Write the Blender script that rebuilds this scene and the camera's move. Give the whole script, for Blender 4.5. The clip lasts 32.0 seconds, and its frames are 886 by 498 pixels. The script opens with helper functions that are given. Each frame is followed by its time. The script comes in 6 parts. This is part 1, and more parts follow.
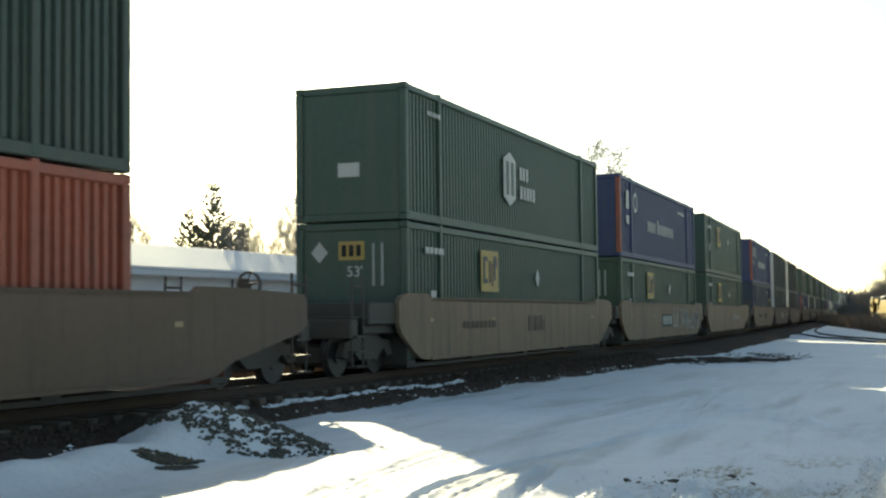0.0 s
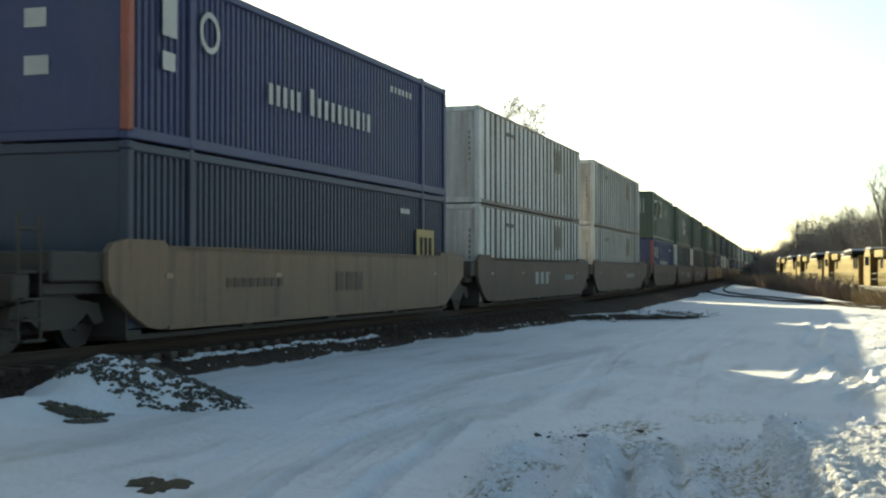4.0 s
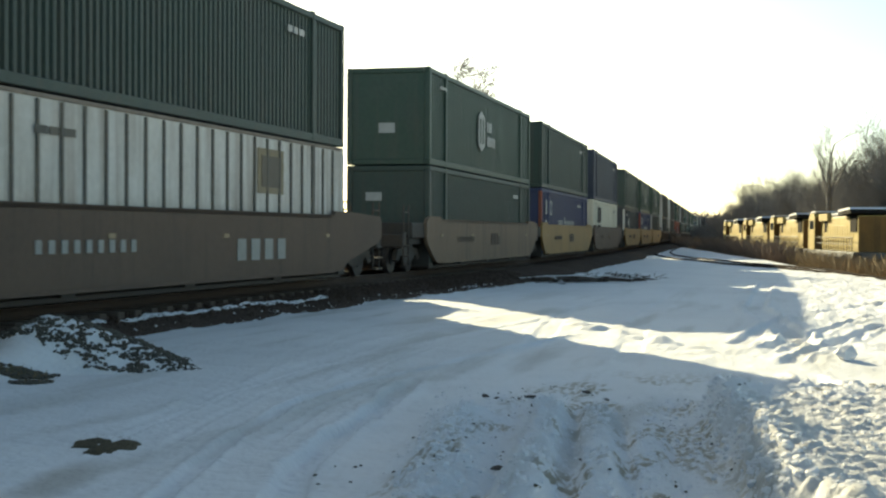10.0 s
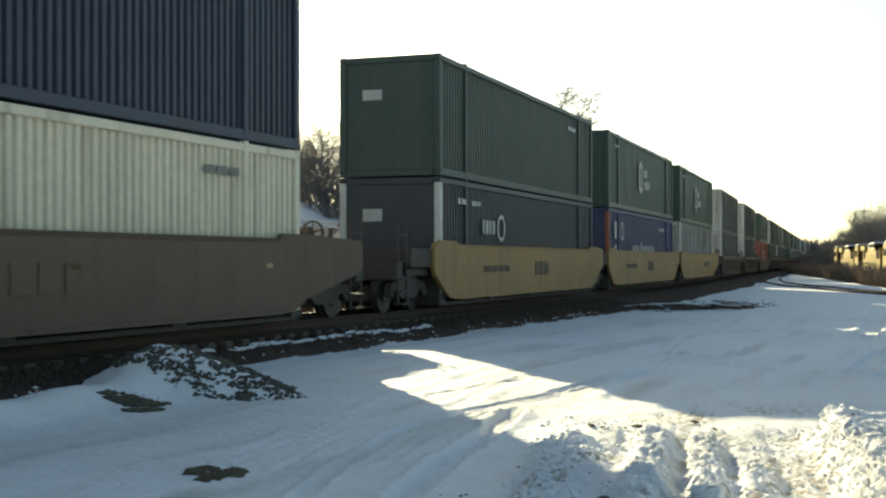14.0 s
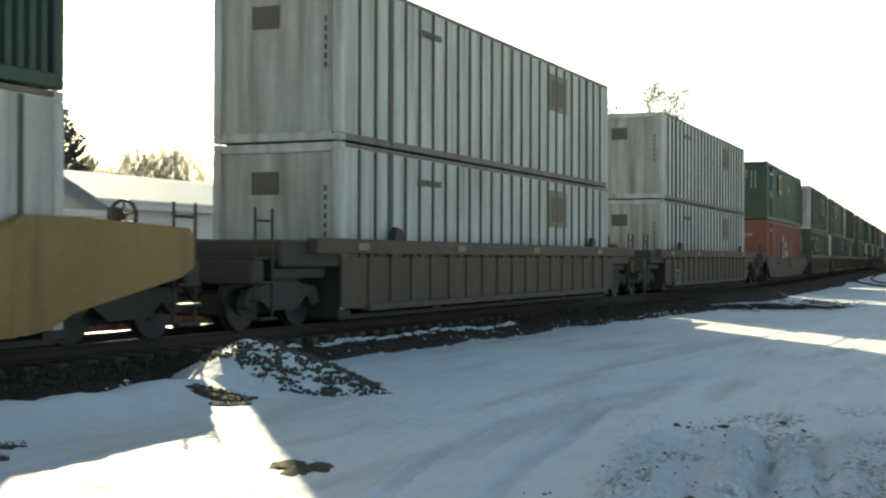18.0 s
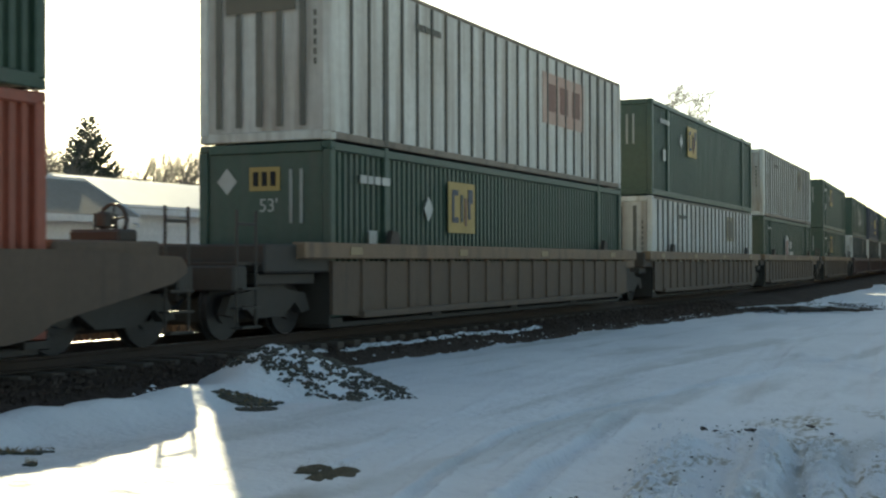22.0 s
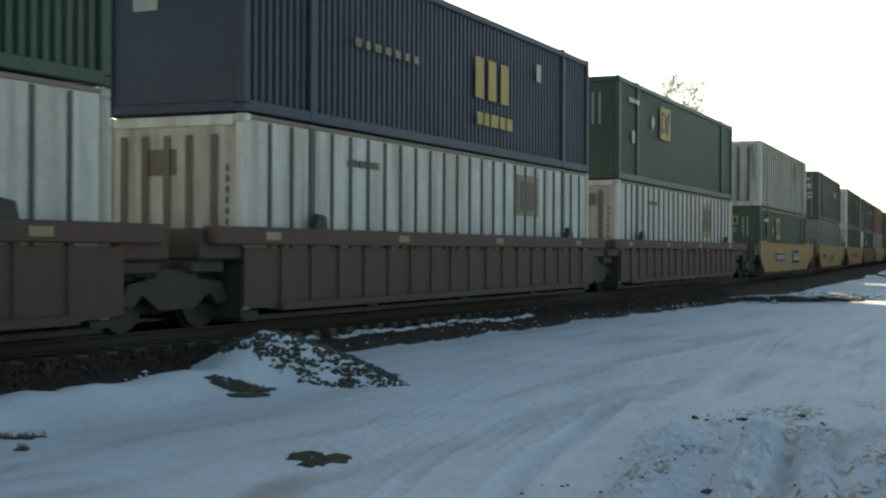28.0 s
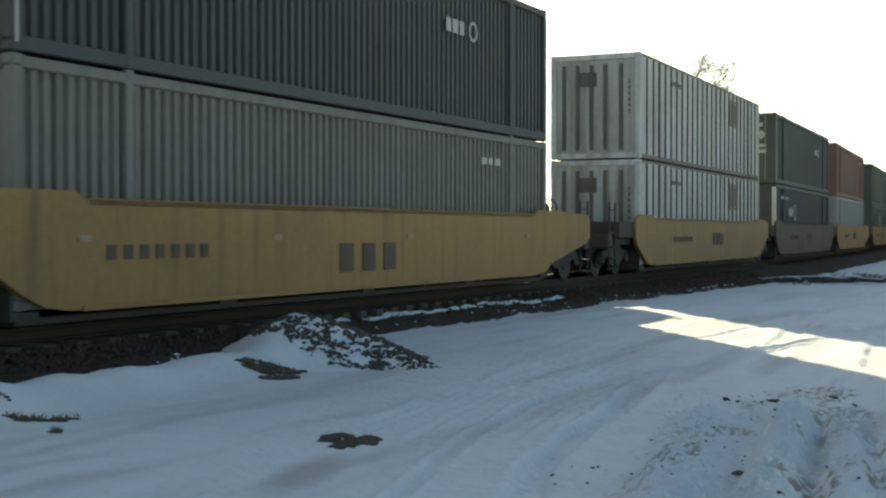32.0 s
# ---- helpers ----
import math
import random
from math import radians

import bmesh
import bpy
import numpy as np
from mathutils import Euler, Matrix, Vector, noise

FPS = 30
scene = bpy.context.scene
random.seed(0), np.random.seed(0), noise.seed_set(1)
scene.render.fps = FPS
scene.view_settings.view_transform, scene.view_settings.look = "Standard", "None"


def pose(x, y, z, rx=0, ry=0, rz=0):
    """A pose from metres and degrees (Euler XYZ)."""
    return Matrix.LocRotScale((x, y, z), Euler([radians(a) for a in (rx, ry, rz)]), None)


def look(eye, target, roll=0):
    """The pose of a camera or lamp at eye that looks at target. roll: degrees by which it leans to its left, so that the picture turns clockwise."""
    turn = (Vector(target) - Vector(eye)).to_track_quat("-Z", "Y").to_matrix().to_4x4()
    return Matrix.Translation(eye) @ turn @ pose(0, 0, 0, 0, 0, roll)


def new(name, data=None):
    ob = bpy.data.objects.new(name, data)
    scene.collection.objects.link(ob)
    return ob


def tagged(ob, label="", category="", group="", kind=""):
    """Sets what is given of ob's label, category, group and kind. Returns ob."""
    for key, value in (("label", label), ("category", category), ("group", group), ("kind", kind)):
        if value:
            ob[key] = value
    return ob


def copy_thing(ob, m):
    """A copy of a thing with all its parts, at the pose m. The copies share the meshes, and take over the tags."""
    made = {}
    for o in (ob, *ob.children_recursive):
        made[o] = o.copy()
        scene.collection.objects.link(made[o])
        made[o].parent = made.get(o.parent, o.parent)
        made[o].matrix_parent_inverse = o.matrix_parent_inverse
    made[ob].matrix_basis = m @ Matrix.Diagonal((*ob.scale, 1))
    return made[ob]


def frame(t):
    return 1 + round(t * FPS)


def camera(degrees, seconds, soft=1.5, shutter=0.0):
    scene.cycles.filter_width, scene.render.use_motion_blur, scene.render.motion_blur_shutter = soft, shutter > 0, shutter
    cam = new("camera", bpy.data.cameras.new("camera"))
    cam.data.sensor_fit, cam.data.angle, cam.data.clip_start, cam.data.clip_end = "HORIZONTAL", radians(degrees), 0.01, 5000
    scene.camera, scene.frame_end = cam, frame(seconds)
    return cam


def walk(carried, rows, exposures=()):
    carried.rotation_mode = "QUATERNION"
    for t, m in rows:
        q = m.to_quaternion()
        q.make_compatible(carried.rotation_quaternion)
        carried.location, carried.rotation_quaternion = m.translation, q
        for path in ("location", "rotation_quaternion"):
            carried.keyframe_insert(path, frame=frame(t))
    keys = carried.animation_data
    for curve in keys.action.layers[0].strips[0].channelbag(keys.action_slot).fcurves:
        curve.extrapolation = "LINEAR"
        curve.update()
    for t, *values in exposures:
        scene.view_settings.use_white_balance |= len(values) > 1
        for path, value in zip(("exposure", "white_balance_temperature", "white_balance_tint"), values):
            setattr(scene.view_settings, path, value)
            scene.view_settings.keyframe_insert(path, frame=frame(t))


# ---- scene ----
# Metres, z up. The railway's far end lies towards +x, the train runs towards -x; snow level at the eye is z = 0.
EXPOSURE, SKY, SUN, KELVIN, TINT = 0.85, 0.116, 5.0, 8700.0, -7.0
EYE = Vector((0.0, 0.0, 1.65))
# seconds, yaw (from +y, to the left), pitch, roll
PATH = [
    (0, -67.45, 2.97, -0.67), (0.5, -68.35, 2.79, -0.48), (1, -68.98, 1.72, -0.26), (1.5, -69.33, 1.53, -0.04),
    (2, -69.22, 1.34, -0.13), (2.5, -69.02, 1.1, -0.09), (3, -69.51, 0.5, -0.06), (3.5, -70.8, 0.65, -0.03),
    (5.5, -71.46, 1.25, -0.07), (6, -71.29, 0.69, 0), (6.5, -71.48, 0.1, -0.07), (7, -72.52, 0.63, 0.23),
    (7.5, -72.56, 0.12, 0.15), (8, -72.76, -0.25, 0.19), (8.5, -73.22, -0.09, 0.24), (9, -73.57, -0.48, 0.41),
    (9.5, -73.19, -0.52, 0.32), (10, -73.44, -0.71, 0.26), (10.5, -73.4, -0.91, -0.02), (11, -73.3, -1.06, 0.3),
    (11.5, -73.64, -0.74, 0.33), (12, -73.37, -0.37, 0.26), (12.5, -73.14, -0.06, -0.14), (13, -72.89, -0.06, 0.13),
    (13.5, -71.21, -0.04, -0.11), (14, -68.85, 0.54, -0.11), (14.5, -68.05, 0.33, 0.03), (16.5, -66.2, 0.6, -0.04),
    (17, -65.41, 0.59, 0.07), (17.5, -65.44, 0.73, 0.06), (18, -65.11, 0.42, 0.17), (18.5, -64.87, 0.47, 0.22),
    (19, -64.27, 0.49, -0.31), (19.5, -64.56, 0.3, 0.16), (20, -64.07, 0.4, 0.14), (20.5, -64.17, 0.29, 0.21),
    (21, -64.17, 0.25, 0.21), (21.5, -63.96, 0.51, -0.29), (22, -64.02, 0.61, -0.14), (22.5, -63.85, 0.67, -0.58),
    (23, -63.53, 0.84, -0.64), (23.5, -63.67, 0.37, -0.31), (24, -64.37, 0.24, -0.07), (24.5, -63.94, 0.14, -0.24),
    (26.5, -62.04, 0.04, -0.14), (27, -62.75, 0.13, 0.06), (27.5, -63.46, 0.01, 0.02), (28, -64.32, 0.06, 0.26),
    (28.5, -64.82, -0.11, 0.31), (29, -64.88, -0.28, 0.37), (29.5, -64.6, 0.05, 0.05), (30, -64.6, -0.55, 0.35),
    (30.5, -63.04, -0.67, -0.23), (31, -62.67, -0.76, -0), (31.5, -63.28, -0.74, 0.27), (32, -63.02, -0.73, 0.01),
]


def aimed(yaw, pitch, roll):
    y, p = radians(yaw), radians(pitch)
    way = Vector((-math.sin(y) * math.cos(p), math.cos(y) * math.cos(p), math.sin(p)))
    return look(EYE, EYE + way, roll)


cam = camera(37.7, 32.0, soft=2.3, shutter=0.1)
walk(cam, [(t, aimed(y, p, r)) for t, y, p, r in PATH], exposures=((0.0, EXPOSURE + 0.12, KELVIN, TINT), (1.2, EXPOSURE, KELVIN, TINT), (32.0, EXPOSURE, KELVIN, TINT)))

# ---- daylight: a low winter sun behind the train ----
SUN_BEARING, SUN_HEIGHT = 37.6, 19.7
world = bpy.data.worlds.new("winter_sky")
scene.world = world
world.use_nodes = True
wn = world.node_tree
sky = wn.nodes.new("ShaderNodeTexSky")
sky.sky_type = "NISHITA"
sky.sun_disc = False
sky.sun_elevation = radians(SUN_HEIGHT)
sky.sun_rotation = radians(90.0 - SUN_BEARING)
sky.air_density, sky.dust_density, sky.ozone_density = 0.68, 1.0, 2.6
wn.nodes["Background"].inputs["Strength"].default_value = SKY
wn.links.new(sky.outputs[0], wn.nodes["Background"].inputs["Color"])

lamp = bpy.data.lights.new("sun", "SUN")
lamp.energy, lamp.angle, lamp.color = SUN, radians(0.53), (1.0, 0.91, 0.79)
sun = new("sun", lamp)
b, e = radians(SUN_BEARING), radians(SUN_HEIGHT)
sun.matrix_world = look(Vector((0, 0, 40)), Vector((0, 0, 40)) - Vector((math.cos(b) * math.cos(e), math.sin(b) * math.cos(e), math.sin(e))))


# ---- materials ----
def mat(name, color, rough=0.6, metal=0.0, other=None, blotch=0.6, fine=8.0, streak=0.0, streak_color=(0.05, 0.04, 0.03), bump=0.15, bump_scale=30.0, spread=0.08, gloss=0.5):
    """A worn surface: two scales of variation, optional downward streaks of grime, fine relief."""
    m = bpy.data.materials.new(name)
    m.use_nodes = True
    nt = m.node_tree
    N, L = nt.nodes.new, nt.links.new
    bsdf = nt.nodes["Principled BSDF"]
    tc, info = N("ShaderNodeTexCoord"), N("ShaderNodeObjectInfo")
    shift = N("ShaderNodeVectorMath")
    shift.operation = "MULTIPLY_ADD"
    comb = N("ShaderNodeCombineXYZ")
    for s in comb.inputs:
        L(info.outputs["Random"], s)
    shift.inputs[1].default_value = (37.0, 53.0, 71.0)
    L(comb.outputs[0], shift.inputs[0])
    L(tc.outputs["Object"], shift.inputs[2])
    other = other or tuple(c * 0.6 for c in color)

    def noise_mix(scale, a, b, lo, hi, vec, detail=4.0):
        n = N("ShaderNodeTexNoise")
        n.inputs["Scale"].default_value, n.inputs["Detail"].default_value = scale, detail
        L(vec, n.inputs["Vector"])
        r = N("ShaderNodeMapRange")
        r.inputs["From Min"].default_value, r.inputs["From Max"].default_value = lo, hi
        L(n.outputs["Fac"], r.inputs["Value"])
        x = N("ShaderNodeMix")
        x.data_type = "RGBA"
        L(r.outputs[0], x.inputs["Factor"])
        for socket, value in ((6, a), (7, b)):
            if isinstance(value, tuple):
                x.inputs[socket].default_value = (*value, 1.0)
            else:
                L(value, x.inputs[socket])
        return x.outputs[2]

    v = shift.outputs[0]
    c = noise_mix(blotch, color, other, 0.42, 0.78, v)
    light = tuple(min(1.0, k * (1 + spread * 2)) for k in color)
    c2 = noise_mix(fine, tuple(k * (1 - spread * 2) for k in color), light, 0.3, 0.7, v)
    half = N("ShaderNodeMix")
    half.data_type = "RGBA"
    half.inputs["Factor"].default_value = 0.4
    L(c, half.inputs[6])
    L(c2, half.inputs[7])
    c = half.outputs[2]
    if streak:
        mp = N("ShaderNodeMapping")
        mp.inputs["Scale"].default_value = (2.2, 2.2, 0.16)
        L(v, mp.inputs["Vector"])
        c = noise_mix(1.7, c, streak_color, 0.72 - 0.25 * streak, 1.05 - 0.1 * streak, mp.outputs[0], 6.0)
    L(c, bsdf.inputs["Base Color"])
    bsdf.inputs["Roughness"].default_value, bsdf.inputs["Metallic"].default_value = rough, metal
    bsdf.inputs["Specular IOR Level"].default_value = gloss
    if bump:
        n = N("ShaderNodeTexNoise")
        n.inputs["Scale"].default_value, n.inputs["Detail"].default_value = bump_scale, 5.0
        L(tc.outputs["Object"], n.inputs["Vector"])
        bp = N("ShaderNodeBump")
        bp.inputs["Strength"].default_value, bp.inputs["Distance"].default_value = bump, 0.05
        L(n.outputs["Fac"], bp.inputs["Height"])
        L(bp.outputs[0], bsdf.inputs["Normal"])
    return m


PAINT = {
    "green": mat("green_paint", (0.032, 0.066, 0.046), 0.45, other=(0.05, 0.07, 0.056), blotch=0.9, streak=0.9, streak_color=(0.07, 0.075, 0.06), spread=0.13),
    "dark_green": mat("dark_green_paint", (0.034, 0.058, 0.048), 0.5, other=(0.05, 0.06, 0.052), blotch=0.9, streak=0.9, streak_color=(0.075, 0.065, 0.05), spread=0.13),
    "blue": mat("blue_paint", (0.03, 0.041, 0.115), 0.5, other=(0.045, 0.052, 0.095), blotch=0.9, streak=0.8, streak_color=(0.07, 0.07, 0.085), spread=0.12),
    "slate": mat("slate_paint", (0.03, 0.034, 0.042), 0.5, other=(0.045, 0.046, 0.05), blotch=0.9, streak=0.7, streak_color=(0.065, 0.06, 0.055), spread=0.12),
    "navy": mat("navy_paint", (0.03, 0.04, 0.07), 0.5, streak=0.5),
    "white": mat("white_paint", (0.6, 0.6, 0.565), 0.55, other=(0.46, 0.43, 0.37), blotch=0.8, streak=1.15, streak_color=(0.19, 0.125, 0.08)),
    "grey": mat("grey_paint", (0.3, 0.315, 0.3), 0.55, other=(0.25, 0.25, 0.23), streak=0.6, streak_color=(0.16, 0.12, 0.08)),
    "cream": mat("cream_paint", (0.66, 0.62, 0.5), 0.55, other=(0.55, 0.5, 0.4), streak=0.6, streak_color=(0.2, 0.15, 0.1)),
    "orange": mat("orange_paint", (0.3, 0.075, 0.046), 0.5, other=(0.21, 0.068, 0.048), blotch=0.9, streak=0.8, streak_color=(0.14, 0.06, 0.045), spread=0.12),
    "faded_red": mat("faded_red_paint", (0.22, 0.11, 0.085), 0.6, other=(0.17, 0.1, 0.08), streak=0.6),
    "charcoal": mat("charcoal_paint", (0.055, 0.06, 0.058), 0.55, other=(0.075, 0.075, 0.068), streak=0.7),
    "dull_grey": mat("dull_grey_paint", (0.19, 0.185, 0.165), 0.6, other=(0.15, 0.135, 0.115), streak=0.7),
    "yellow": mat("car_yellow", (0.35, 0.2, 0.065), 0.6, other=(0.22, 0.135, 0.055), streak=0.8, streak_color=(0.1, 0.06, 0.03)),
    "tan": mat("car_tan", (0.22, 0.14, 0.085), 0.65, other=(0.15, 0.1, 0.065), streak=0.9, streak_color=(0.06, 0.04, 0.03)),
    "brown": mat("car_brown", (0.12, 0.08, 0.055), 0.7, other=(0.085, 0.058, 0.042), streak=0.7),
    "car_grey": mat("car_grey", (0.13, 0.085, 0.056), 0.7, other=(0.085, 0.056, 0.04), streak=0.8),
    "red_brown": mat("car_red_brown", (0.105, 0.055, 0.042), 0.7, other=(0.07, 0.048, 0.038), streak=0.7),
}
GRIME = mat("grimy_white", (0.58, 0.575, 0.545), 0.65, other=(0.47, 0.43, 0.37), blotch=1.1, fine=6.0, streak=1.75, streak_color=(0.17, 0.105, 0.065))
OLDTRIM = mat("grimy_trim", (0.24, 0.2, 0.16), 0.7, other=(0.13, 0.1, 0.075), blotch=1.2, fine=4.0, streak=0.8)
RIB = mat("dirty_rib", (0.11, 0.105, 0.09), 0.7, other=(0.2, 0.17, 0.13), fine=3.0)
STEEL = mat("dark_steel", (0.06, 0.052, 0.045), 0.65, 0.3, other=(0.075, 0.05, 0.035))
WORN = mat("worn_wheel_steel", (0.05, 0.043, 0.04), 0.5, 0.4)
RAILTOP = mat("rail_head_steel", (0.55, 0.53, 0.5), 0.3, 1.0, bump=0)
RUST = mat("rail_rust", (0.07, 0.042, 0.03), 0.8, other=(0.05, 0.035, 0.028))
OLDRAIL = mat("old_rail", (0.05, 0.04, 0.034), 0.95, other=(0.08, 0.055, 0.04), gloss=0.03)
BLACK = mat("black_paint", (0.02, 0.02, 0.022), 0.7, gloss=0.2)
# dark grilles, and the painted shade of the radiator housing
GRILLE_SHADE = mat("dark_grille_and_shade", (0.025, 0.022, 0.018), 0.9, other=(0.045, 0.036, 0.026), gloss=0.05)
SIGNWHITE = mat("sign_white", (0.43, 0.43, 0.41), 0.5, other=(0.27, 0.27, 0.25), fine=5.0)
SIGNYELLOW = mat("sign_yellow", (0.4, 0.27, 0.075), 0.5, other=(0.28, 0.2, 0.08), fine=5.0)
SQUARE = mat("weathered_square", (0.33, 0.235, 0.13), 0.6, other=(0.42, 0.34, 0.24), fine=4.0)
DULLGOLD = mat("dull_gold", (0.23, 0.185, 0.11), 0.6, other=(0.3, 0.26, 0.19), blotch=1.5, fine=4.0)
PALERED = mat("faded_red_panel", (0.46, 0.3, 0.24), 0.6, other=(0.52, 0.42, 0.36), blotch=1.5, fine=4.0)
PLACARD = mat("dull_placard", (0.12, 0.1, 0.075), 0.6, other=(0.18, 0.15, 0.105), fine=4.0)
SNOW = mat("snow", (0.86, 0.865, 0.88), 0.75, other=(0.79, 0.79, 0.79), blotch=0.22, fine=2.5, bump=0.5, bump_scale=9.0, spread=0.02)
BALLAST = mat("ballast", (0.085, 0.06, 0.048), 0.9, other=(0.13, 0.1, 0.085), blotch=0.7, fine=18.0, bump=1.0, bump_scale=22.0, spread=0.3, gloss=0.05)
STONE = mat("stone", (0.085, 0.075, 0.06), 0.9, other=(0.14, 0.12, 0.095), fine=20.0, spread=0.2)
TIE = mat("sleeper_wood", (0.09, 0.065, 0.05), 0.9, other=(0.14, 0.11, 0.09), fine=6.0)
BARK = mat("bark", (0.14, 0.12, 0.1), 0.9, other=(0.2, 0.17, 0.15), fine=6.0)
TWIG = mat("twigs", (0.2, 0.185, 0.175), 0.9, bump=0)
NEEDLE = mat("needles", (0.075, 0.09, 0.065), 0.8, bump=0)
WEED = mat("dry_weeds", (0.3, 0.21, 0.11), 0.9, other=(0.13, 0.08, 0.05), blotch=0.2, fine=3.0, bump=0)
SIDING = mat("white_siding", (0.7, 0.72, 0.74), 0.6, other=(0.62, 0.64, 0.66))
ROOF = mat("roof_shingle", (0.3, 0.28, 0.25), 0.95, other=(0.38, 0.36, 0.33), gloss=0.05)
LOCO = mat("engine_yellow", (0.5, 0.37, 0.11), 0.5, other=(0.4, 0.28, 0.09), streak=0.7)
# engine yellow's shaded tone as a darker brown, for walls turned from the sun
LOCOSHADE = mat("engine_end_shade_brown", (0.24, 0.13, 0.045), 0.8, other=(0.12, 0.075, 0.035), streak=0.9, gloss=0.2)
LOCOGREY = mat("engine_grey", (0.1, 0.1, 0.1), 0.6)
GLASS = mat("dark_glass", (0.02, 0.025, 0.03), 0.08, bump=0)
DIRT = mat("thawed_earth", (0.09, 0.075, 0.045), 0.95, other=(0.055, 0.06, 0.03), fine=12.0, bump=0.8)
GRASS = mat("winter_grass", (0.17, 0.125, 0.07), 0.95, other=(0.28, 0.22, 0.14), blotch=0.15, fine=2.0, bump=0.9, bump_scale=3.0, spread=0.15)


def trodden_snow():
    """Snow with brown stains where wheels have brought earth up."""
    m = mat("trodden_snow", (0.86, 0.865, 0.88), 0.75, other=(0.7, 0.71, 0.73), blotch=0.4, fine=2.5, bump=0.45, bump_scale=14.0, spread=0.02)
    nt = m.node_tree
    N, L = nt.nodes.new, nt.links.new
    bsdf = nt.nodes["Principled BSDF"]
    clean = bsdf.inputs["Base Color"].links[0].from_socket
    tc = N("ShaderNodeTexCoord")
    xyz = N("ShaderNodeSeparateXYZ")
    L(tc.outputs["Object"], xyz.inputs[0])

    def ramp(socket, lo, hi):
        r = N("ShaderNodeMapRange")
        r.interpolation_type = "SMOOTHSTEP"
        r.inputs["From Min"].default_value, r.inputs["From Max"].default_value = lo, hi
        L(socket, r.inputs["Value"])
        return r.outputs[0]

    def times(a, b):
        k = N("ShaderNodeMath")
        k.operation = "MULTIPLY"
        L(a, k.inputs[0])
        L(b, k.inputs[1])
        return k.outputs[0]

    wide, small = N("ShaderNodeTexNoise"), N("ShaderNodeTexNoise")
    wide.noise_dimensions = small.noise_dimensions = "2D"
    wide.inputs["Scale"].default_value, small.inputs["Scale"].default_value = 1.6, 14.0
    small.inputs["Detail"].default_value = 3.0
    along = N("ShaderNodeMapping")
    along.inputs["Rotation"].default_value = (0.0, 0.0, radians(-10))
    along.inputs["Scale"].default_value = (0.42, 1.0, 1.0)
    L(tc.outputs["Object"], along.inputs["Vector"])
    for n in (wide, small):
        L(along.outputs[0], n.inputs["Vector"])
    where = times(times(ramp(xyz.outputs[0], 16.0, 13.5), ramp(xyz.outputs[1], 3.4, 2.5)), ramp(xyz.outputs[0], 2.0, 5.0))
    stain = times(times(ramp(wide.outputs["Fac"], 0.46, 0.6), ramp(small.outputs["Fac"], 0.4, 0.6)), where)
    grain = N("ShaderNodeTexNoise")
    grain.inputs["Scale"].default_value, grain.inputs["Detail"].default_value, grain.inputs["Roughness"].default_value = 13.0, 7.0, 0.68
    L(tc.outputs["Object"], grain.inputs["Vector"])
    crust = N("ShaderNodeBump")
    crust.inputs["Distance"].default_value = 0.022
    L(where, crust.inputs["Strength"])
    L(grain.outputs["Fac"], crust.inputs["Height"])
    L(bsdf.inputs["Normal"].links[0].from_socket, crust.inputs["Normal"])
    L(crust.outputs[0], bsdf.inputs["Normal"])
    x = N("ShaderNodeMix")
    x.data_type = "RGBA"
    L(stain, x.inputs["Factor"])
    L(clean, x.inputs[6])
    x.inputs[7].default_value = (0.41, 0.36, 0.28, 1.0)
    # long grey smears left by wheels and slush
    turn = N("ShaderNodeMapping")
    turn.inputs["Rotation"].default_value = (0.0, 0.0, radians(-14))
    turn.inputs["Scale"].default_value = (0.16, 1.1, 1.0)
    L(tc.outputs["Object"], turn.inputs["Vector"])
    smear = N("ShaderNodeTexNoise")
    smear.inputs["Scale"].default_value, smear.inputs["Detail"].default_value = 1.0, 5.0
    L(turn.outputs[0], smear.inputs["Vector"])
    near = ramp(xyz.outputs[0], 45.0, 25.0)
    y = N("ShaderNodeMix")
    y.data_type = "RGBA"
    L(times(ramp(smear.outputs["Fac"], 0.5, 0.68), near), y.inputs["Factor"])
    L(x.outputs[2], y.inputs[6])
    y.inputs[7].default_value = (0.66, 0.66, 0.65, 1.0)
    slush = N("ShaderNodeMapping")
    slush.vector_type = "TEXTURE"
    slush.inputs["Location"].default_value = (7.55, 4.9, 0.0)
    slush.inputs["Rotation"].default_value = (0.0, 0.0, radians(16))
    slush.inputs["Scale"].default_value = (1.0, 0.26, 1.0)
    L(tc.outputs["Object"], slush.inputs["Vector"])
    oval = N("ShaderNodeVectorMath")
    oval.operation = "LENGTH"
    L(slush.outputs[0], oval.inputs[0])
    w = N("ShaderNodeMix")
    w.data_type = "RGBA"
    L(ramp(oval.outputs["Value"], 1.15, 0.3), w.inputs["Factor"])
    L(y.outputs[2], w.inputs[6])
    w.inputs[7].default_value = (0.54, 0.53, 0.51, 1.0)
    L(w.outputs[2], bsdf.inputs["Base Color"])
    return m


TRODDEN = trodden_snow()


